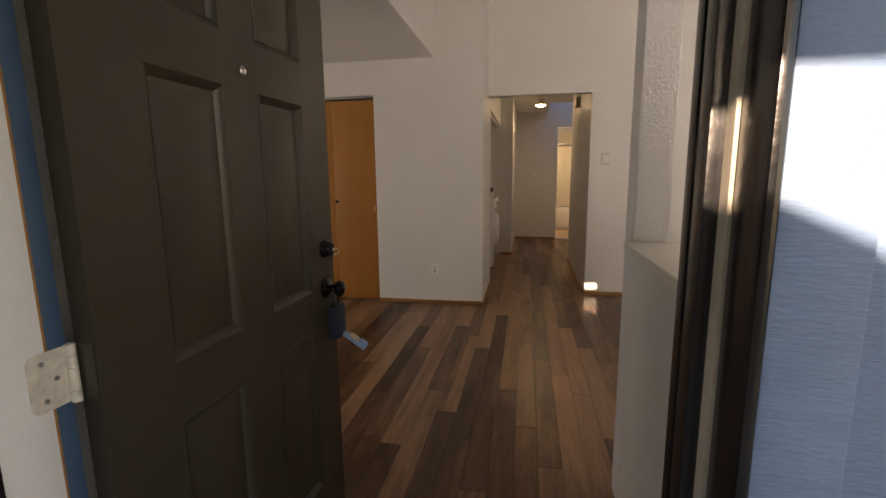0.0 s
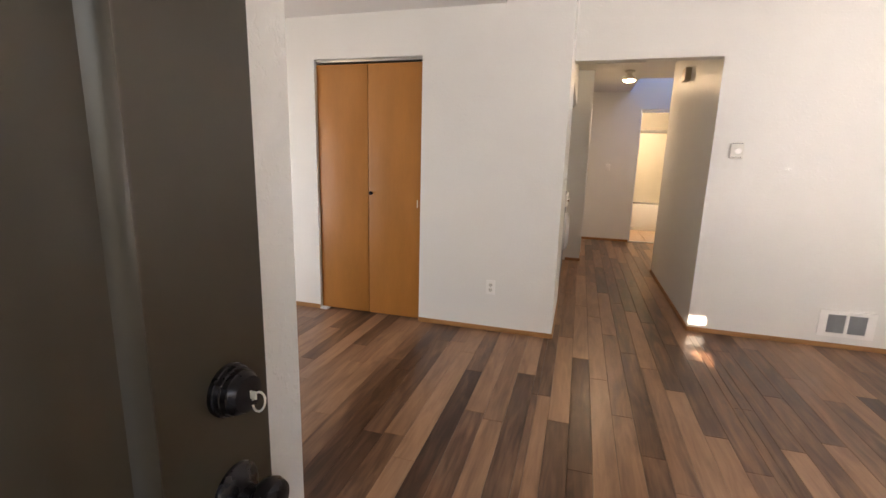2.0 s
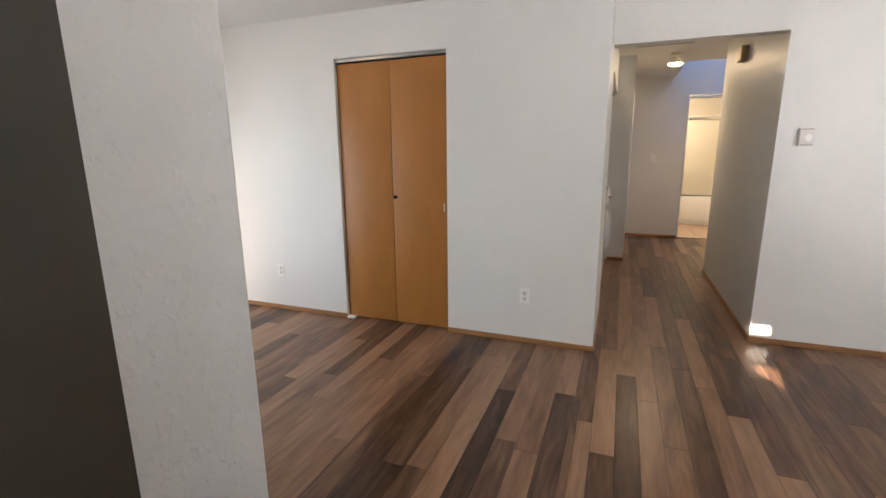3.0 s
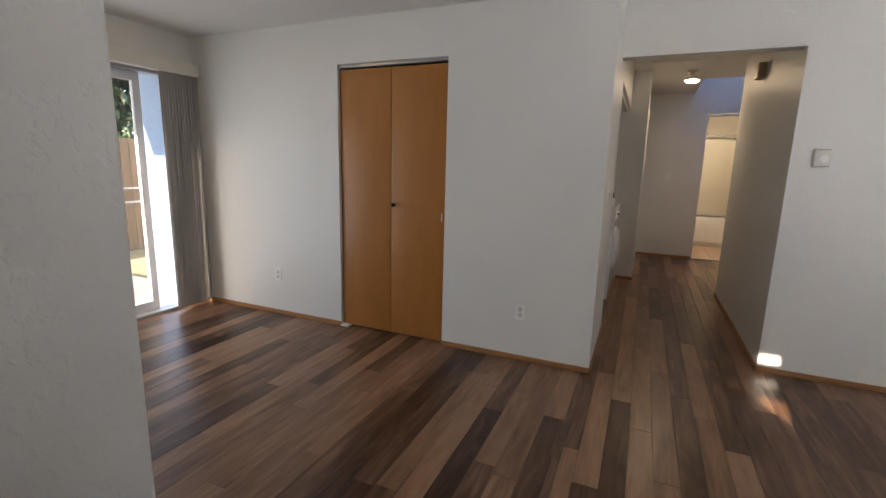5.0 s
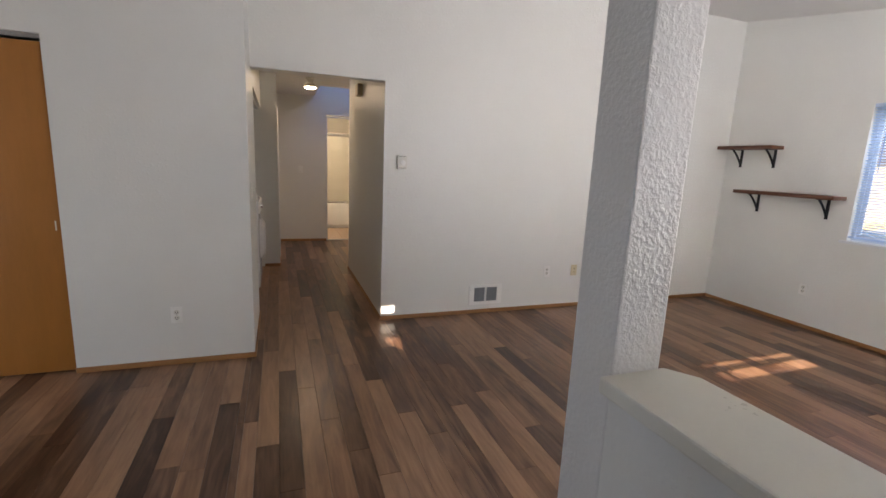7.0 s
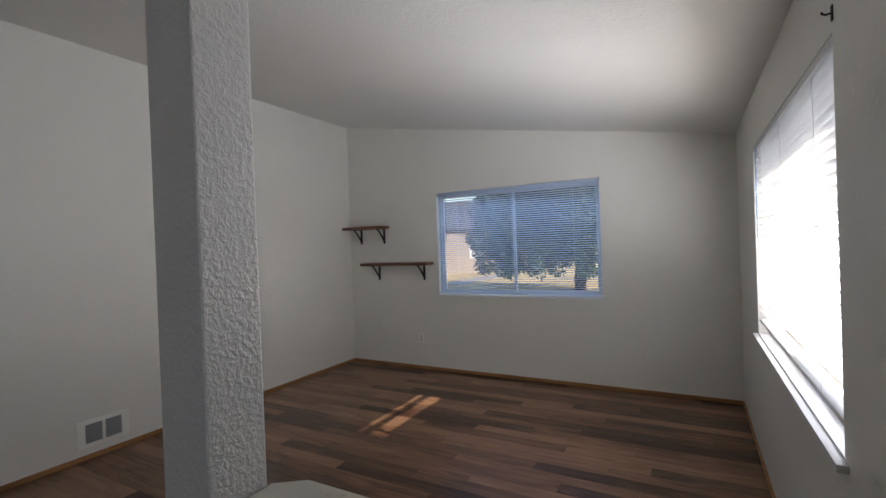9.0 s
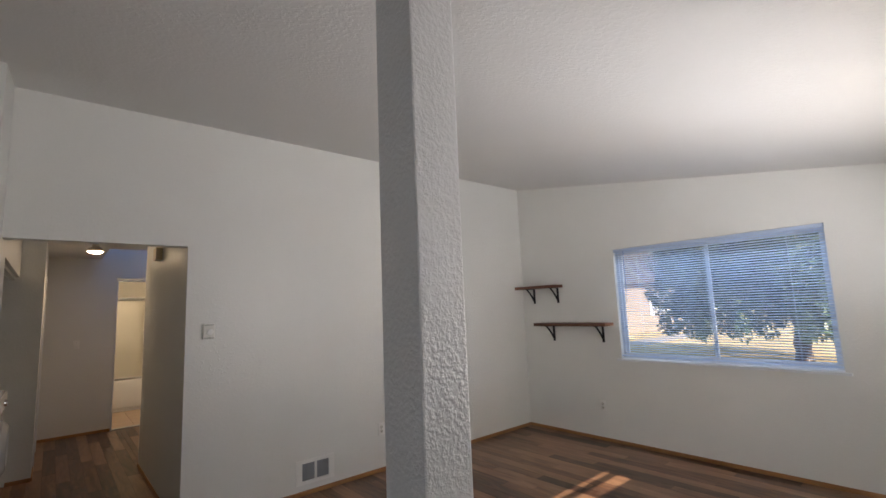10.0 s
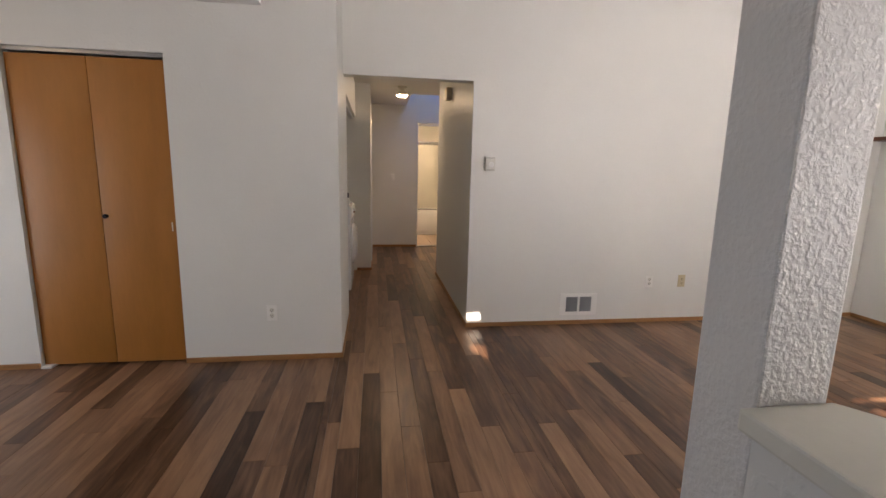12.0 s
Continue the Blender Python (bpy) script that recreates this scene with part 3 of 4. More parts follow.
# ---- outlets, switches, thermostat, register ----
def plate(name, at, turn, kind_, label, material="plastic"):
    """A wall plate in the local plane y = 0, looking along -y."""
    p = thing(name, at, label, "outlet" if kind_ == "outlet" else kind_, group="outlets" if kind_ == "outlet" else "", turn=turn)
    part("cover", boxes((-0.036, 0.036, -0.006, 0, -0.058, 0.058), bevel=0.0025), M[material], p)
    if kind_ == "outlet":
        for z in (0.02, -0.02):
            s = part("socket", lathe(((0.0, 0), (0.017, 0), (0.0165, 0.002), (0.0, 0.002)), Matrix.Translation((0, -0.006, z)) @ pose(0, 0, 0, 90), 20), M["cream" if material == "plastic" else material], p)
            part("slot", boxes((-0.008, -0.0048, -0.0088, -0.0078, z - 0.004, z + 0.006), (0.0048, 0.008, -0.0088, -0.0078, z - 0.004, z + 0.006), (-0.0028, 0.0028, -0.0088, -0.0078, z - 0.012, z - 0.007)), M["dark"], s)
        part("screw", lathe(((0, 0), (0.003, 0), (0.0025, 0.001), (0, 0.001)), Matrix.Translation((0, -0.006, 0)) @ pose(0, 0, 0, 90), 10), M["steel"], p)
    else:
        part("toggle", boxes((-0.005, 0.005, -0.018, -0.005, -0.004, 0.012), bevel=0.002), M[material], p)
        for z in (0.03, -0.03):
            part("screw", lathe(((0, 0), (0.003, 0), (0.0025, 0.001), (0, 0.001)), Matrix.Translation((0, -0.006, z)) @ pose(0, 0, 0, 90), 10), M["steel"], p)
    return p


plate("wall_outlet", (-0.487, 0, 0.358), 0, "outlet", "white double outlet low on the white wall")
plate("wall_outlet", (-2.68, 0, 0.365), 0, "outlet", "white double outlet low on the dining wall")
plate("wall_outlet", (2.815, HY, 0.40), 0, "outlet", "white double outlet low on the wall")
plate("wall_outlet", (RX, -0.495, 0.385), -90, "outlet", "white double outlet under the shelves")
plate("cable_outlet", (3.15, HY, 0.40), 0, "outlet", "ivory cable outlet low on the wall", "ivory")
plate("light_switch", (0.55, END, 1.25), 0, "switch", "white light switch at the end of the hall")
plate("light_switch", (0.0, 0.3, 1.2), 90, "switch", "white light switch on the hall corner")

thermo = thing("thermostat", (1.22, HY, 1.455), "square white dial thermostat on the wall", "thermostat")
part("body", boxes((-0.043, 0.043, -0.036, 0, -0.058, 0.058), bevel=0.006), M["cream"], thermo)
for z in (-0.052, 0.048):
    for k in range(6):
        part("vent_slot", boxes((-0.034 + 0.0115 * k, -0.026 + 0.0115 * k, -0.0366, -0.036, z, z + 0.004)), M["dark"], thermo, smooth=False)
part("dial", lathe(((0, 0), (0.024, 0), (0.022, 0.006), (0.0, 0.007)), Matrix.Translation((0.006, -0.036, -0.006)) @ pose(0, 0, 0, 90), 24), M["plastic"], thermo)

vent = thing("wall_register", (2.12, HY, 0.192), "white wall register with two grey louvred openings", "vent")
part("frame", boxes((-0.178, 0.178, -0.012, 0, 0.072, 0.102), (-0.178, 0.178, -0.012, 0, -0.102, -0.072), (-0.178, -0.125, -0.012, 0, -0.072, 0.072), (0.125, 0.178, -0.012, 0, -0.072, 0.072), (-0.010, 0.010, -0.012, 0, -0.072, 0.072)), M["plastic"], vent)
part("backing", boxes((-0.125, 0.125, -0.002, -0.0005, -0.072, 0.072)), M["grille"], vent)
fin = mesh_of("louvre", boxes((-0.056, 0.056, -0.009, -0.003, -0.0015, 0.0035)), M["grille"], False)
for cx in (-0.0675, 0.0675):
    for k in range(14):
        f = new("louvre", fin)
        f.parent, f.location = vent, (cx, 0, -0.066 + 0.01 * k)


# ---- shelves ----
def shelf(at, length, inset, label):
    s = thing("wall_shelf", at, label, "shelf", group="shelves beside the window", turn=-90.0)
    part("board", boxes((-length / 2, length / 2, -0.19, -0.001, 0, 0.036), bevel=0.005), M["shelf"], s)
    for x in (-length / 2 + 0.17, length / 2 - inset):
        bm = boxes((x - 0.014, x + 0.014, -0.006, 0, -0.19, 0), (x - 0.014, x + 0.014, -0.17, 0, -0.006, 0))
        tube([(x, -0.15, -0.004), (x, -0.10, -0.045), (x, -0.05, -0.10), (x, -0.004, -0.165)], 0.011, 6, bm)
        part("bracket", bm, M["iron"], s, "black iron bracket")
    return s


# ---- windows and blinds ----
def window(name, at, width, height, turn, label):
    """Slider window in an opening: local x along the wall, looking along -y into the room, y = 0 the inner wall face."""
    w = thing(name, at, label, "window", kind="structure", turn=turn)
    a, b = width / 2, height
    bm = solid((-a, -a + 0.028, 0.06, 0.12, 0, b), (a - 0.028, a, 0.06, 0.12, 0, b), (-a + 0.028, a - 0.028, 0.06, 0.12, 0, 0.032), (-a + 0.028, a - 0.028, 0.06, 0.12, b - 0.028, b))
    part("window_frame", bm, M["vinyl"], w)
    for x0, x1, y in ((-a + 0.028, 0.018, 0.075), (-0.018, a - 0.028, 0.1)):
        bm = solid((x0, x0 + 0.03, y, y + 0.02, 0.032, b - 0.028), (x1 - 0.03, x1, y, y + 0.02, 0.032, b - 0.028), (x0 + 0.03, x1 - 0.03, y, y + 0.02, 0.032, 0.06), (x0 + 0.03, x1 - 0.03, y, y + 0.02, b - 0.056, b - 0.028))
        sash = part("sash", bm, M["vinyl"], w)
        g = part("pane", boxes((x0 + 0.03, x1 - 0.03, y + 0.008, y + 0.012, 0.06, b - 0.056)), M["glass"], sash)
        g.visible_shadow = False
    part("window_sill", boxes((-a - 0.045, a + 0.045, -0.03, -0.0005, -0.022, 0.0), (-a + 0.001, a - 0.001, 0, 0.06, 0.0005, 0.006), bevel=0.0), M["white"], w, "white painted sill")
    return w


def blind(at, width, top, bottom, turn, step, depth, tilt, label, slat="slat"):
    """Horizontal blind: head rail at the top, slats down to the bottom rail."""
    b = thing("window_blind", at, label, "blind", turn=turn)
    a = width / 2
    part("head_rail", boxes((-a, a, -depth / 2 - 0.004, depth / 2 + 0.004, top - 0.032, top), bevel=0.003), M[slat], b)
    bm = bmesh.new()
    ring = []
    for k in range(4):
        u = -depth / 2 + depth * k / 3
        ring.append((u, 0.0016 * (1 - (2 * u / depth) ** 2)))
    lo = [[bm.verts.new((x, u, h)) for u, h in ring] for x in (-a + 0.004, a - 0.004)]
    hi = [[bm.verts.new((x, u, h + 0.0009)) for u, h in ring] for x in (-a + 0.004, a - 0.004)]
    for k in range(3):
        bm.faces.new((lo[0][k], lo[0][k + 1], lo[1][k + 1], lo[1][k]))
        bm.faces.new((hi[0][k], hi[1][k], hi[1][k + 1], hi[0][k + 1]))
    for k in (0, 3):
        bm.faces.new((lo[0][k], lo[1][k], hi[1][k], hi[0][k]))
    me = mesh_of("slat", bm, M[slat])
    z = top - 0.045
    while z > bottom + 0.022:
        s = new("slat", me)
        s.parent, s.matrix_basis = b, pose(0, 0, z, tilt + random.uniform(-1, 1), 0, random.uniform(-0.05, 0.05))
        z -= step
    part("bottom_rail", boxes((-a, a, -depth / 2, depth / 2, bottom, bottom + 0.014), bevel=0.003), M[slat], b)
    for x in (-a * 0.72, 0.0, a * 0.72):
        part("ladder_cord", boxes((x - 0.0008, x + 0.0008, -depth / 2 - 0.001, -depth / 2 + 0.0005, bottom, top - 0.03), (x - 0.0008, x + 0.0008, depth / 2 - 0.0005, depth / 2 + 0.001, bottom, top - 0.03)), M[slat], b)
    part("wand", tube([(-a + 0.12, -depth / 2 - 0.008, top - 0.03), (-a + 0.122, -depth / 2 - 0.01, top - 0.6)], 0.004, 6), M["flap"], b, "clear tilt wand")
    return b


wy = (W1[0] + W1[1]) / 2
window("window_1", (RX, wy, W1[2]), W1[1] - W1[0], W1[3] - W1[2], -90.0, "white vinyl sliding window in the living room end wall")
blind((RX + 0.015, wy, 0), W1[1] - W1[0] - 0.012, W1[3] - 0.003, W1[2] + 0.03, -90.0, 0.0235, 0.025, -24.0, "white mini blind lowered with slats open", "mini")
wx = (W2[0] + W2[1]) / 2
window("window_2", (wx, FY, W2[2]), W2[1] - W2[0], W2[3] - W2[2], 180.0, "white vinyl sliding window in the front wall")
blind((wx, FY - 0.03, 0), W2[1] - W2[0] - 0.05, W2[3] - 0.003, W2[2] + 0.095, 180.0, 0.04, 0.050, -36.0, "white slatted blind half closed over the front window")
shelf((RX, 0.245, 1.758), 0.62, 0.08, "short stained wood wall shelf on black brackets")
shelf((RX, -0.215, 1.288), 0.99, 0.14, "longer stained wood wall shelf on black brackets")
rod = thing("curtain_bracket", (2.02, FY, 2.14), "small dark brown curtain rod bracket above the front window", "bracket")
part("plate", boxes((-0.008, 0.008, 0, 0.004, -0.022, 0.022), bevel=0.001), M["iron"], rod)
part("hook", tube([(0, 0.004, 0), (0, 0.016, -0.002), (0, 0.024, 0.002), (0, 0.026, 0.008)], 0.003, 8), M["iron"], rod)

# ---- sliding glass door with vertical blind ----
slider = thing("sliding_glass_door", (LX, (S[0] + S[1]) / 2, 0), "white sliding glass door onto the patio", "sliding door", kind="structure", turn=90.0)
a = (S[1] - S[0]) / 2
part("door_frame", boxes((-a, -a + 0.04, 0.02, 0.12, 0, S[3]), (a - 0.04, a, 0.02, 0.12, 0, S[3]), ), M["vinyl"], slider)
part("head_track", boxes((-a + 0.04, a - 0.04, 0.0, 0.12, S[3] - 0.04, S[3]), bevel=0.003), M["alu"], slider, "grey metal head track")
part("sill_track", boxes((-a, a, 0.0, 0.13, -0.02, 0.025), bevel=0.004), M["alu"], slider, "grey metal track")
for x0, x1, y in ((-a + 0.04, 0.03, 0.035), (-0.17, 0.735, 0.08)):
    bm = boxes((x0, x0 + 0.06, y, y + 0.035, 0.026, S[3] - 0.041), (x1 - 0.06, x1, y, y + 0.035, 0.026, S[3] - 0.041), (x0 + 0.06, x1 - 0.06, y, y + 0.035, 0.026, 0.11), (x0 + 0.06, x1 - 0.06, y, y + 0.035, S[3] - 0.11, S[3] - 0.041))
    pn = part("door_panel", bm, M["vinyl"], slider)
    g = part("pane", boxes((x0 + 0.06, x1 - 0.06, y + 0.015, y + 0.02, 0.11, S[3] - 0.11)), M["glass"], pn)
    g.visible_shadow = False
part("push_bar", boxes((0.0, 0.70, 0.118, 0.128, 1.095, 1.11), (0.0, 0.70, 0.118, 0.128, 0.98, 0.995)), M["vinyl"], slider, "white double bar across the glass")
vblind = thing("vertical_blind", (LX + 0.07, -0.02, 0), "beige vertical blind drawn open beside the glass door", "blind")
part("valance", boxes((-0.035, 0.035, -2.25, 0.0, 2.06, 2.165), bevel=0.003), M["cap"], vblind, "cream valance")
vane_me = mesh_of("vane", boxes((-0.0006, 0.0006, -0.044, 0.044, 0.03, 2.06)), M["vane"], False)
for k in range(13):
    v = new("vane", vane_me)
    v.parent, v.matrix_basis = vblind, pose(random.uniform(-0.004, 0.004), -0.012 - 0.027 * k, 0, 0, 0, 30 + random.uniform(-6, 6))

# ---- hall things ----
lamp = thing("ceiling_lamp", (0.61, 3.08, HC), "small lit flush ceiling lamp in the hall", "ceiling lamp")
part("canopy", lathe(((0, 0), (0.06, 0), (0.06, -0.02), (0.035, -0.035), (0.036, -0.06), (0.078, -0.085), (0.082, -0.118), (0.077, -0.118), (0.073, -0.09), (0.0, -0.07))), M["cream"], lamp, "pale metal canopy and cup")
part("shade", lathe(((0.0, -0.08), (0.03, -0.085), (0.06, -0.10), (0.068, -0.118), (0.055, -0.132), (0.0, -0.14))), M["lamp"], lamp, "glowing glass shade")
chime = thing("door_chime", (1.06, 1.77, 2.20), "tan plastic door chime box on the hall wall", "door chime", turn=-90.0)
part("body", boxes((-0.08, 0.08, -0.055, 0, -0.06, 0.06), bevel=0.006), M["tan"], chime)
hatch = thing("attic_hatch", (0.45, 2.35, HC), "white attic hatch in the hall ceiling", "hatch", kind="structure")
part("panel", boxes((-0.27, 0.27, -0.14, 0.14, -0.008, 0.0), bevel=0.002), M["ceiling"], hatch)
part("trim", boxes((-0.30, -0.275, -0.17, 0.17, -0.016, 0), (0.275, 0.30, -0.17, 0.17, -0.016, 0), (-0.275, 0.275, -0.17, -0.145, -0.016, 0), (-0.275, 0.275, 0.145, 0.17, -0.016, 0)), M["ceiling"], hatch)
lintel = thing("laundry_header", (-0.055, 0.98, 2.02), "white header board over the laundry alcove", "trim", kind="structure")
part("board", boxes((-0.05, 0.05, -0.03, 1.98, 0.03, 0.46)), M["wall"], lintel)
part("track", boxes((-0.02, 0.02, -0.02, 1.96, 0.0, 0.03)), M["steel"], lintel)
hall_door = thing("hall_door_casing", (0.19, 3.92, 0), "narrow white casing of a hall doorway", "trim", kind="structure")
part("casing", boxes((0, 0.012, -0.48, -0.42, 0, 2.12), (0, 0.012, 0.42, 0.48, 0, 2.12), (0, 0.012, -0.42, 0.42, 2.06, 2.12), bevel=0.002), M["white"], hall_door)
part("door_panel", boxes((-0.07, -0.03, -0.415, 0.415, 0.01, 2.05), bevel=0.003), M["white"], hall_door)

washer = thing("washing_machine", (-0.32, 2.15, 0), "white front-loading washing machine in the laundry alcove", "washing machine", turn=90.0)
part("body", boxes((-0.34, 0.34, -0.30, 0.36, 0.02, 0.98), bevel=0.02), M["enamel"], washer)
part("control_panel", boxes((-0.33, 0.33, -0.315, -0.30, 0.84, 0.965), bevel=0.006), M["plastic"], washer)
dr = part("door", lathe(((0.0, 0), (0.23, 0), (0.23, 0.02), (0.19, 0.05), (0.15, 0.055), (0.14, 0.04), (0.0, 0.03)), Matrix.Translation((0, -0.30, 0.52)) @ pose(0, 0, 0, 90), 36), M["enamel"], washer, "round white door")
part("door_glass", lathe(((0.0, 0.048), (0.08, 0.045), (0.139, 0.041)), Matrix.Translation((0, -0.30, 0.52)) @ pose(0, 0, 0, 90), 36), M["dark"], dr, "dark round glass")
part("dial", lathe(((0, 0), (0.03, 0), (0.026, 0.02), (0, 0.02)), Matrix.Translation((0.0, -0.315, 0.9)) @ pose(0, 0, 0, 90), 20), M["chrome"], washer)
for x in (-0.28, 0.28):
    for y in (-0.25, 0.3):
        part("foot", lathe(((0, 0), (0.025, 0), (0.02, 0.025), (0, 0.025)), Matrix.Translation((x, y, 0)), 12), M["rubber"], washer)
bottle = thing("detergent_cap_bottle", (-0.06, 1.93, 0.98), "small white bottle with black cap on the washer", "bottle")
part("body", lathe(((0, 0), (0.03, 0), (0.032, 0.05), (0.022, 0.08), (0.014, 0.085), (0, 0.085))), M["plastic"], bottle)
part("cap", lathe(((0, 0.085), (0.02, 0.085), (0.018, 0.14), (0, 0.142))), M["dark"], bottle, "black cap")

# ---- bathroom things ----
casing = thing("bathroom_door_casing", (0.985, END, 0), "thin white bathroom door jamb", "trim", kind="structure")
part("jamb", boxes((0.0, 0.02, -0.004, 0.114, 0, 2.17), (0.745, 0.765, -0.004, 0.114, 0, 2.17), (0.02, 0.745, -0.004, 0.114, 2.15, 2.17), bevel=0.002), M["white"], casing)
part("threshold", boxes((0.02, 0.745, 0.0, 0.1, 0, 0.01)), M["steel"], casing)
tub = thing("bathtub", (1.45, 6.4, 0), "white bathtub with skirt front", "bathtub")
part("body", boxes((-1.04, 1.04, 0, 0.12, 0.06, 0.53), (-1.04, 1.04, 0.12, 0.95, 0.06, 0.3), (-1.04, 1.04, 0.02, 0.12, 0, 0.06), bevel=0.012), M["enamel"], tub)
shower = thing("shower_door", (1.45, 6.46, 0.531), "frosted sliding shower doors with chrome rails", "shower door")
part("rail", boxes((-1.04, 1.04, -0.03, 0.03, 0.0, 0.035), bevel=0.004), M["chrome"], shower, "chrome bottom rail")
part("rail", boxes((-1.04, 1.04, -0.03, 0.03, 1.38, 1.44), bevel=0.004), M["chrome"], shower, "chrome top rail")
part("pane", boxes((-1.03, 0.05, -0.014, -0.008, 0.035, 1.38)), M["frost"], shower)
part("pane", boxes((-0.05, 1.03, 0.008, 0.014, 0.035, 1.38)), M["frost"], shower)
blamp = thing("bathroom_lamp", (0.75, 5.6, 2.5), "lit bathroom ceiling lamp", "ceiling lamp")
part("base", lathe(((0, 0), (0.14, 0), (0.14, -0.02), (0, -0.02))), M["chrome"], blamp)
part("shade", lathe(((0.0, -0.02), (0.13, -0.02), (0.12, -0.06), (0.07, -0.09), (0.0, -0.1))), glow("bath_lamp_glass", (1.0, 0.80, 0.55), 24), blamp)
# lamp out of view, its shape made up, for the ceiling's warm glow
dlamp = thing("dining_lamp", (-2.4, -1.2, DC), "unseen lit lamp added for the warm glow on the dining ceiling", "ceiling lamp")
part("base", lathe(((0, 0), (0.16, 0), (0.16, -0.02), (0, -0.02))), M["chrome"], dlamp)
part("shade", lathe(((0.0, -0.02), (0.15, -0.02), (0.14, -0.06), (0.08, -0.1), (0.0, -0.11))), glow("dining_lamp_glass", (1.0, 0.74, 0.46), 1.5), dlamp)

# ---- outside ----
structure("ground", boxes((-400, 400, -400, 400, -0.6, -0.2)), M["grass"], "dry yellowish lawn around the house", "ground")
structure("pavement", boxes((-2.2, 2.2, -6.6, FY - T, -0.3, -0.03), bevel=0.01), M["concrete"], "concrete porch slab before the entry", "pavement")
structure("patio", boxes((-6.2, LX - T, -3.0, 0.4, -0.3, -0.06), bevel=0.01), M["concrete"], "concrete patio slab outside the slider", "pavement")
# out of view: roof, hanging beam and eave placed to cut the sunlight
structure("porch_roof", boxes((-3.0, 1.9, -6.62, FY - T, 2.57, 2.72), (-3.0, 1.9, -6.62, -6.54, 2.294, 2.485), (1.9, RX + 0.6, -5.0, FY - T, 2.2, 2.38)), M["white"], "unseen white porch roof, beam and eave, set to bound the sun patches", "roof")
# added wall behind the start of the walk, limits the sun through the doorway
structure("porch_screen", boxes((-2.6, 0.16, -6.35, -6.2, -0.03, 2.72)), M["siding"], "unseen screen wall added to keep the sun off the open door", "wall")
siding = thing("front_siding", (0, FY - T, 0), "wood-grain panel siding on the front wall, sky blue put into its colour", "siding", kind="structure")
for x0, x1 in ((0.722, W2[0]), (W2[1], RX + T), (-3.7, -0.752)):
    part("siding_panel", boxes((x0, x1, -0.012, 0, -0.1, 2.3)), M["siding"], siding, smooth=False)
part("siding_panel", boxes((W2[0], W2[1], -0.012, 0, -0.1, W2[2])), M["siding"], siding, smooth=False)
for x0, x1 in ((0.64, 0.72), (-0.75, -0.662)):
    part("trim_board", boxes((x0, x1, -0.026, 0, -0.1, 2.3), bevel=0.003), M["siding"], siding)
structure("wall_patio_wing", boxes((-4.36, LX - T, -0.05, 0.1, -0.2, 2.6)), M["siding"], "pale sided storage wall beside the patio", "wall")
structure("patio_eave", boxes((-4.6, LX - T, -3.65, 0.1, 2.6, 2.75)), M["white"], "white eave over the patio", "roof")

# made-up block out of view; its raised bump narrows the living room sun patch
block = thing("sun_block_building", (0, -14, -0.2), "unseen stucco block added to shape the sun's patches by its outline", "house")
bm = bmesh.new()
pts = ((-16, 0), (8, 0), (8, 2.4), (1.45, 3.74), (1.42, 5.0), (0.15, 5.0), (0.12, 4.0), (-1.3, 4.3), (-5.0, 3.0), (-16, 2.5))
v0, v1 = [bm.verts.new((x, 0, z)) for x, z in pts], [bm.verts.new((x, -9, z)) for x, z in pts]
bm.faces.new(v0)
bm.faces.new(v1[::-1])
for k in range(len(pts)):
    bm.faces.new((v0[k], v1[k], v1[(k + 1) % len(pts)], v0[(k + 1) % len(pts)]))
part("wall", bm, M["stucco"], block, smooth=False)
# made-up sloping wall, shades the siding below the sun patch
bm = bmesh.new()
pts = ((-0.6, -0.2), (5.0, -0.2), (5.0, 0.2), (-0.6, 2.886))
v0, v1 = [bm.verts.new((x, -7.6, z)) for x, z in pts], [bm.verts.new((x, -7.75, z)) for x, z in pts]
bm.faces.new(v0)
bm.faces.new(v1[::-1])
for k in range(4):
    bm.faces.new((v0[k], v1[k], v1[(k + 1) % 4], v0[(k + 1) % 4]))
structure("wall_outside_stair", bm, M["stucco"], "unseen sloping wall added to cast the slanted shadow on the siding", "wall")

house = thing("neighbour_house", (24, 9.5, -0.2), "cream stucco neighbour house with shingle roof across the lawn", "house", turn=37.0)
part("wall", boxes((0, 6, -3.6, 5, 0, 2.7)), M["stucco"], house)
bm = bmesh.new()
v = [bm.verts.new(p) for p in ((-0.5, -4.1, 2.6), (6.5, -4.1, 2.6), (6.5, 5.5, 2.6), (-0.5, 5.5, 2.6), (3, -4.1, 4.6), (3, 5.5, 4.6))]
for f in ((0, 1, 4), (2, 3, 5), (0, 4, 5, 3), (1, 2, 5, 4), (0, 3, 2, 1)):
    bm.faces.new([v[q] for q in f])
part("roof", bm, M["roof"], house, smooth=False)
wdw = part("window", boxes((-0.03, 0.0, -2.6, -1.6, 0.9, 2.1)), M["white"], house)
part("pane", boxes((-0.04, -0.03, -2.5, -1.7, 1.0, 2.0)), M["glass"], wdw)
part("door", boxes((-0.04, 0.0, 0.2, 1.2, 0.05, 2.1)), M["white"], house)


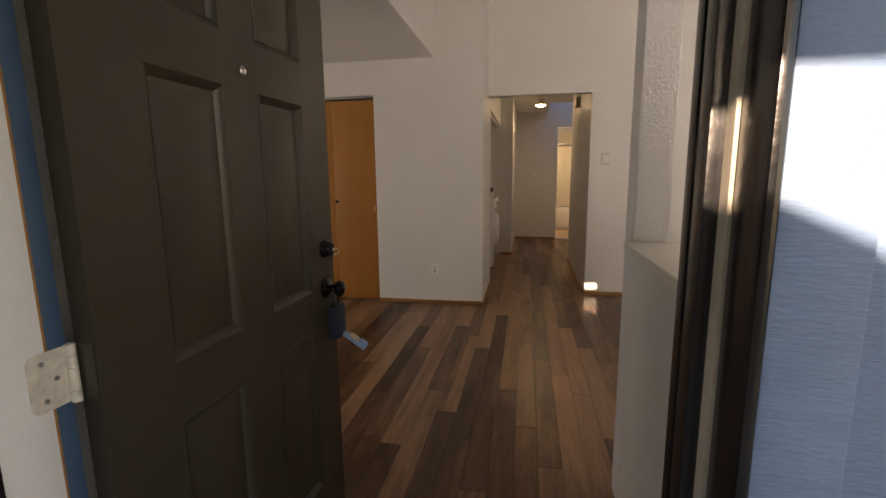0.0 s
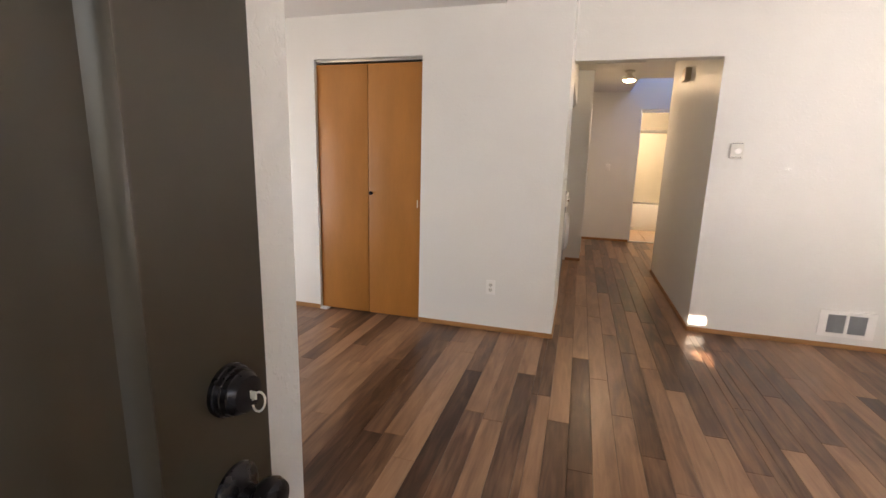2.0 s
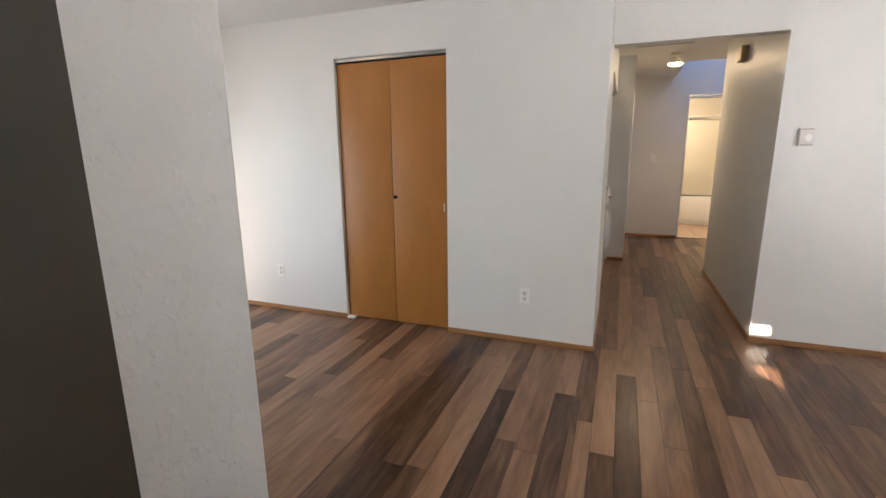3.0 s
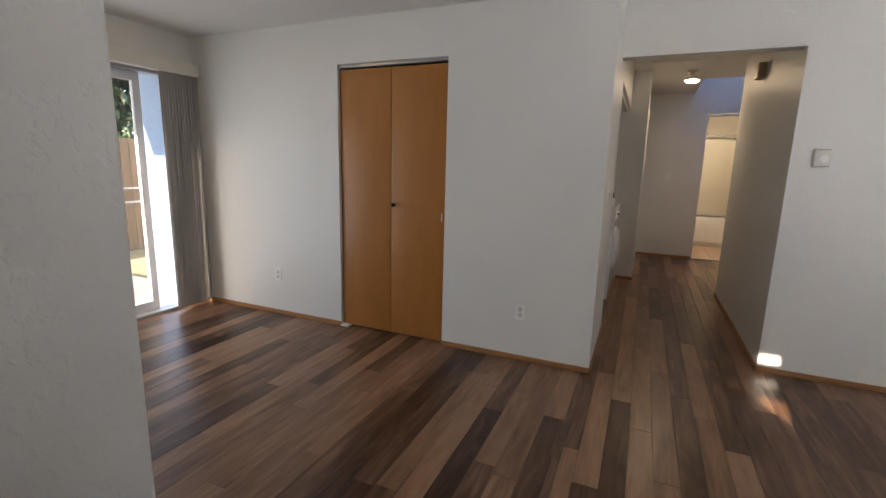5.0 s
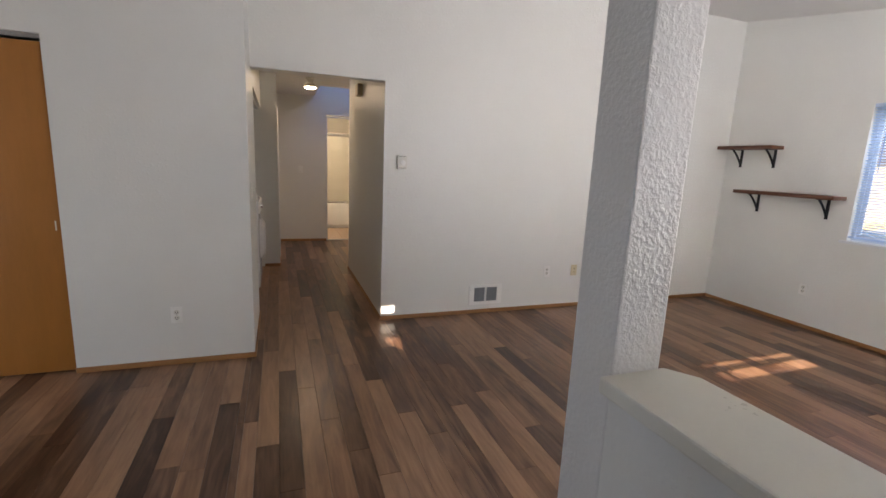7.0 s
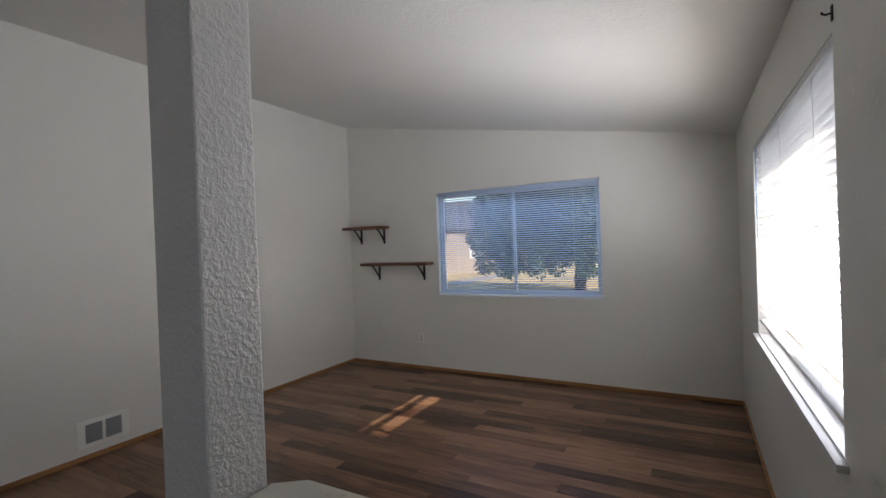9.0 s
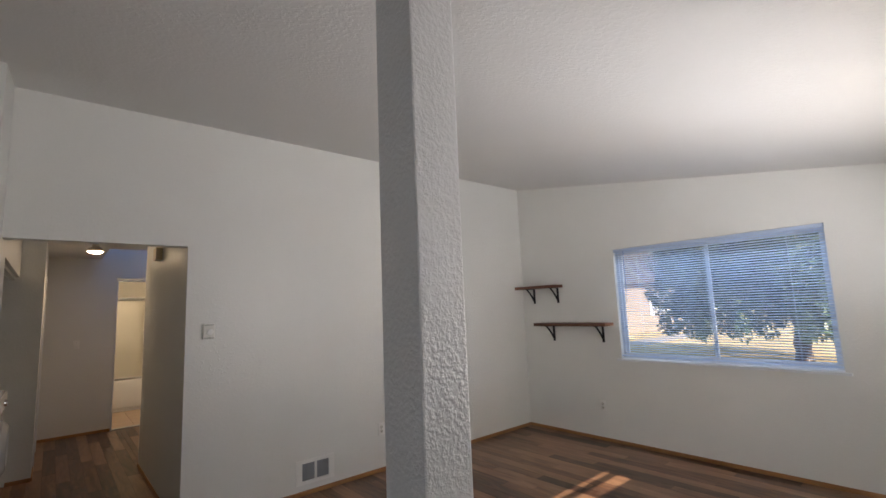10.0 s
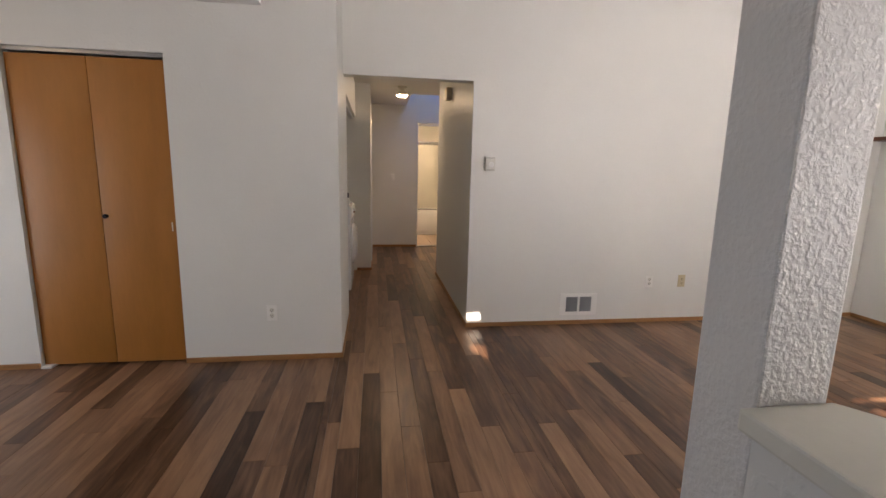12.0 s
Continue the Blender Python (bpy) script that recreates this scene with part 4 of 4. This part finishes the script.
def leaves(bm, centre, radii, count, size):
    for _ in range(count):
        d = Vector((random.gauss(0, 1), random.gauss(0, 1), random.gauss(0, 1))).normalized() * random.uniform(0.45, 1.0) ** 0.5
        p = Vector((centre[0] + d.x * radii[0], centre[1] + d.y * radii[1], centre[2] + d.z * radii[2]))
        q = Euler((random.uniform(0, 6.3), random.uniform(0, 6.3), random.uniform(0, 6.3))).to_matrix()
        s = size * random.uniform(0.6, 1.3)
        bm.faces.new([bm.verts.new(p + q @ Vector(c)) for c in ((-s, 0, 0), (0, -0.45 * s, 0.1 * s), (s, 0, 0), (0, 0.45 * s, 0.1 * s))])


def tree(at, height, crown, label, clumps, size, low):
    t = thing("tree", at, label, "tree")
    bm = tube([(0, 0, -0.1), (0.06, 0.02, 0.5), (0.0, 0.08, 1.3), (0.1, 0.0, height * 0.5), (0.05, 0.05, height * 0.8)], [0.26, 0.2, 0.17, 0.11, 0.04], 10)
    for k in range(9):
        ang, z = k * 2.4, height * (0.28 + 0.05 * k)
        r = crown * random.uniform(0.55, 0.85)
        tube([(0.05, 0.03, z), (r * 0.5 * math.cos(ang), r * 0.5 * math.sin(ang), z + 0.5), (r * math.cos(ang), r * math.sin(ang), z + 0.35)], [0.07, 0.045, 0.015], 6, bm)
    part("trunk", bm, M["bark"], t)
    bm = bmesh.new()
    for k in range(clumps):
        ang, r = random.uniform(0, 6.283), crown * math.sqrt(random.uniform(0.05, 1))
        zc = low + (height - low) * random.uniform(0.08, 0.95) * (1 - 0.45 * (r / crown) ** 2)
        leaves(bm, (r * math.cos(ang), r * math.sin(ang), zc), (0.6, 0.6, 0.45), 130, size)
    for k in range(clumps // 4):
        ang, r = random.uniform(0, 6.283), crown * random.uniform(0.4, 1.0)
        for m in range(7):
            leaves(bm, (r * math.cos(ang), r * math.sin(ang), low + 0.4 - 0.09 * m), (0.16, 0.16, 0.08), 8, size)
    part("crown", bm, M["leaf"], t, "dense drooping green crown")["kind"] = "stuff"
    return t


tree((15.0, -0.35, -0.2), 5.6, 3.2, "broad shady tree with low drooping leaves on the lawn", 330, 0.085, 0.95)
tree((-10.5, 2.2, -0.2), 6.5, 2.4, "leafy tree behind the fence", 130, 0.11, 1.6)
shrub = thing("bush", (19.5, 8.0, -0.2), "small green bush by the house", "bush")
bm = bmesh.new()
leaves(bm, (0, 0, 0.6), (0.9, 0.9, 0.7), 900, 0.09)
part("crown", bm, M["bush"], shrub)
structure("path", boxes((18, 24, 5.2, 6.4, -0.22, -0.19)), M["concrete"], "concrete path to the neighbour house", "path")

fence = thing("fence", (-7.6, 0, -0.2), "tan cedar board fence behind the patio", "fence")
board = mesh_of("board", boxes((-0.01, 0.01, -0.068, 0.068, 0, 1.85), bevel=0.004), M["fence"], False)
for k in range(60):
    b = new("board", board)
    b.parent, b.location = fence, (random.uniform(-0.003, 0.003), -4.0 + 0.142 * k, 0)
for z in (0.4, 1.5):
    part("rail", boxes((-0.05, -0.012, -4.1, 4.6, z, z + 0.08)), M["fence"], fence)

# ---- planks of the floor ----
PW, PL = 0.110, 1.22
rest = random.Random(5)
sizes = {}
C = 0.0012


def plank_shape(bm, x, y, w, l):
    lo = [bm.verts.new(p) for p in ((x + 0.0003, y + 0.0003, -0.011), (x + w - 0.0003, y + 0.0003, -0.011), (x + w - 0.0003, y + l - 0.0003, -0.011), (x + 0.0003, y + l - 0.0003, -0.011))]
    mid = [bm.verts.new((v.co.x, v.co.y, -C)) for v in lo]
    hi = [bm.verts.new(p) for p in ((x + C, y + C, 0), (x + w - C, y + C, 0), (x + w - C, y + l - C, 0), (x + C, y + l - C, 0))]
    for a, b in ((lo, mid), (mid, hi)):
        for k in range(4):
            bm.faces.new((a[k], a[(k + 1) % 4], b[(k + 1) % 4], b[k]))
    bm.faces.new(hi)


joined = bmesh.new()


def plank(x0, x1, y0, y1):
    w, l = round(x1 - x0, 3), round(y1 - y0, 3)
    if w < 0.004 or l < 0.004:
        return
    if not -1.2 < x0 < 2.0 or y1 < -3.3:
        plank_shape(joined, x0, y0, w, l)
        return
    if (w, l) not in sizes:
        bm = bmesh.new()
        plank_shape(bm, 0, 0, w, l)
        sizes[(w, l)] = mesh_of("plank", bm, M["plank"], False)
    ob = new("plank", sizes[(w, l)])
    ob.parent, ob.location = floor, (x0, y0, 0)


# the end joints that show in the entry, column by column
JOINTS = {0: -1.15, 1: -0.30, 2: -0.58, 3: -0.985, 4: -1.31, 5: -0.31, 6: -0.58, 7: -1.03, 8: -1.28, -1: -0.90, -2: -1.88, -3: -1.25, -4: 0.02, -5: -0.73, -6: -0.47, -7: -1.53, -9: -0.865, -11: -1.48}


def lay(xa, xb, ya, yb, first=0.055):
    """Columns of planks along y between ya and yb, with staggered joints."""
    for k in range(math.floor((xa - first) / PW), math.ceil((xb - first) / PW)):
        x0, x1 = max(first + k * PW, xa), min(first + (k + 1) * PW, xb)
        y = ya - PL * ((0.37 * k + rest.choice((0.0, 0.08, 0.16))) % 1)
        if k in JOINTS:
            y = JOINTS[k] - PL * math.ceil((JOINTS[k] - ya) / PL)
        while y < yb:
            plank(x0, x1, max(y, ya), min(y + PL, yb))
            y += PL


lay(LX, -0.018, FY, 0.1)
lay(-0.018, 1.093, FY, END)
lay(1.093, RX, FY, HY)
lay(1.093, 2.2, 2.67, END)
lay(-0.85, -0.018, 0.95, 2.97)
part("planks", joined, M["planks"], floor, smooth=False)["kind"] = "stuff"
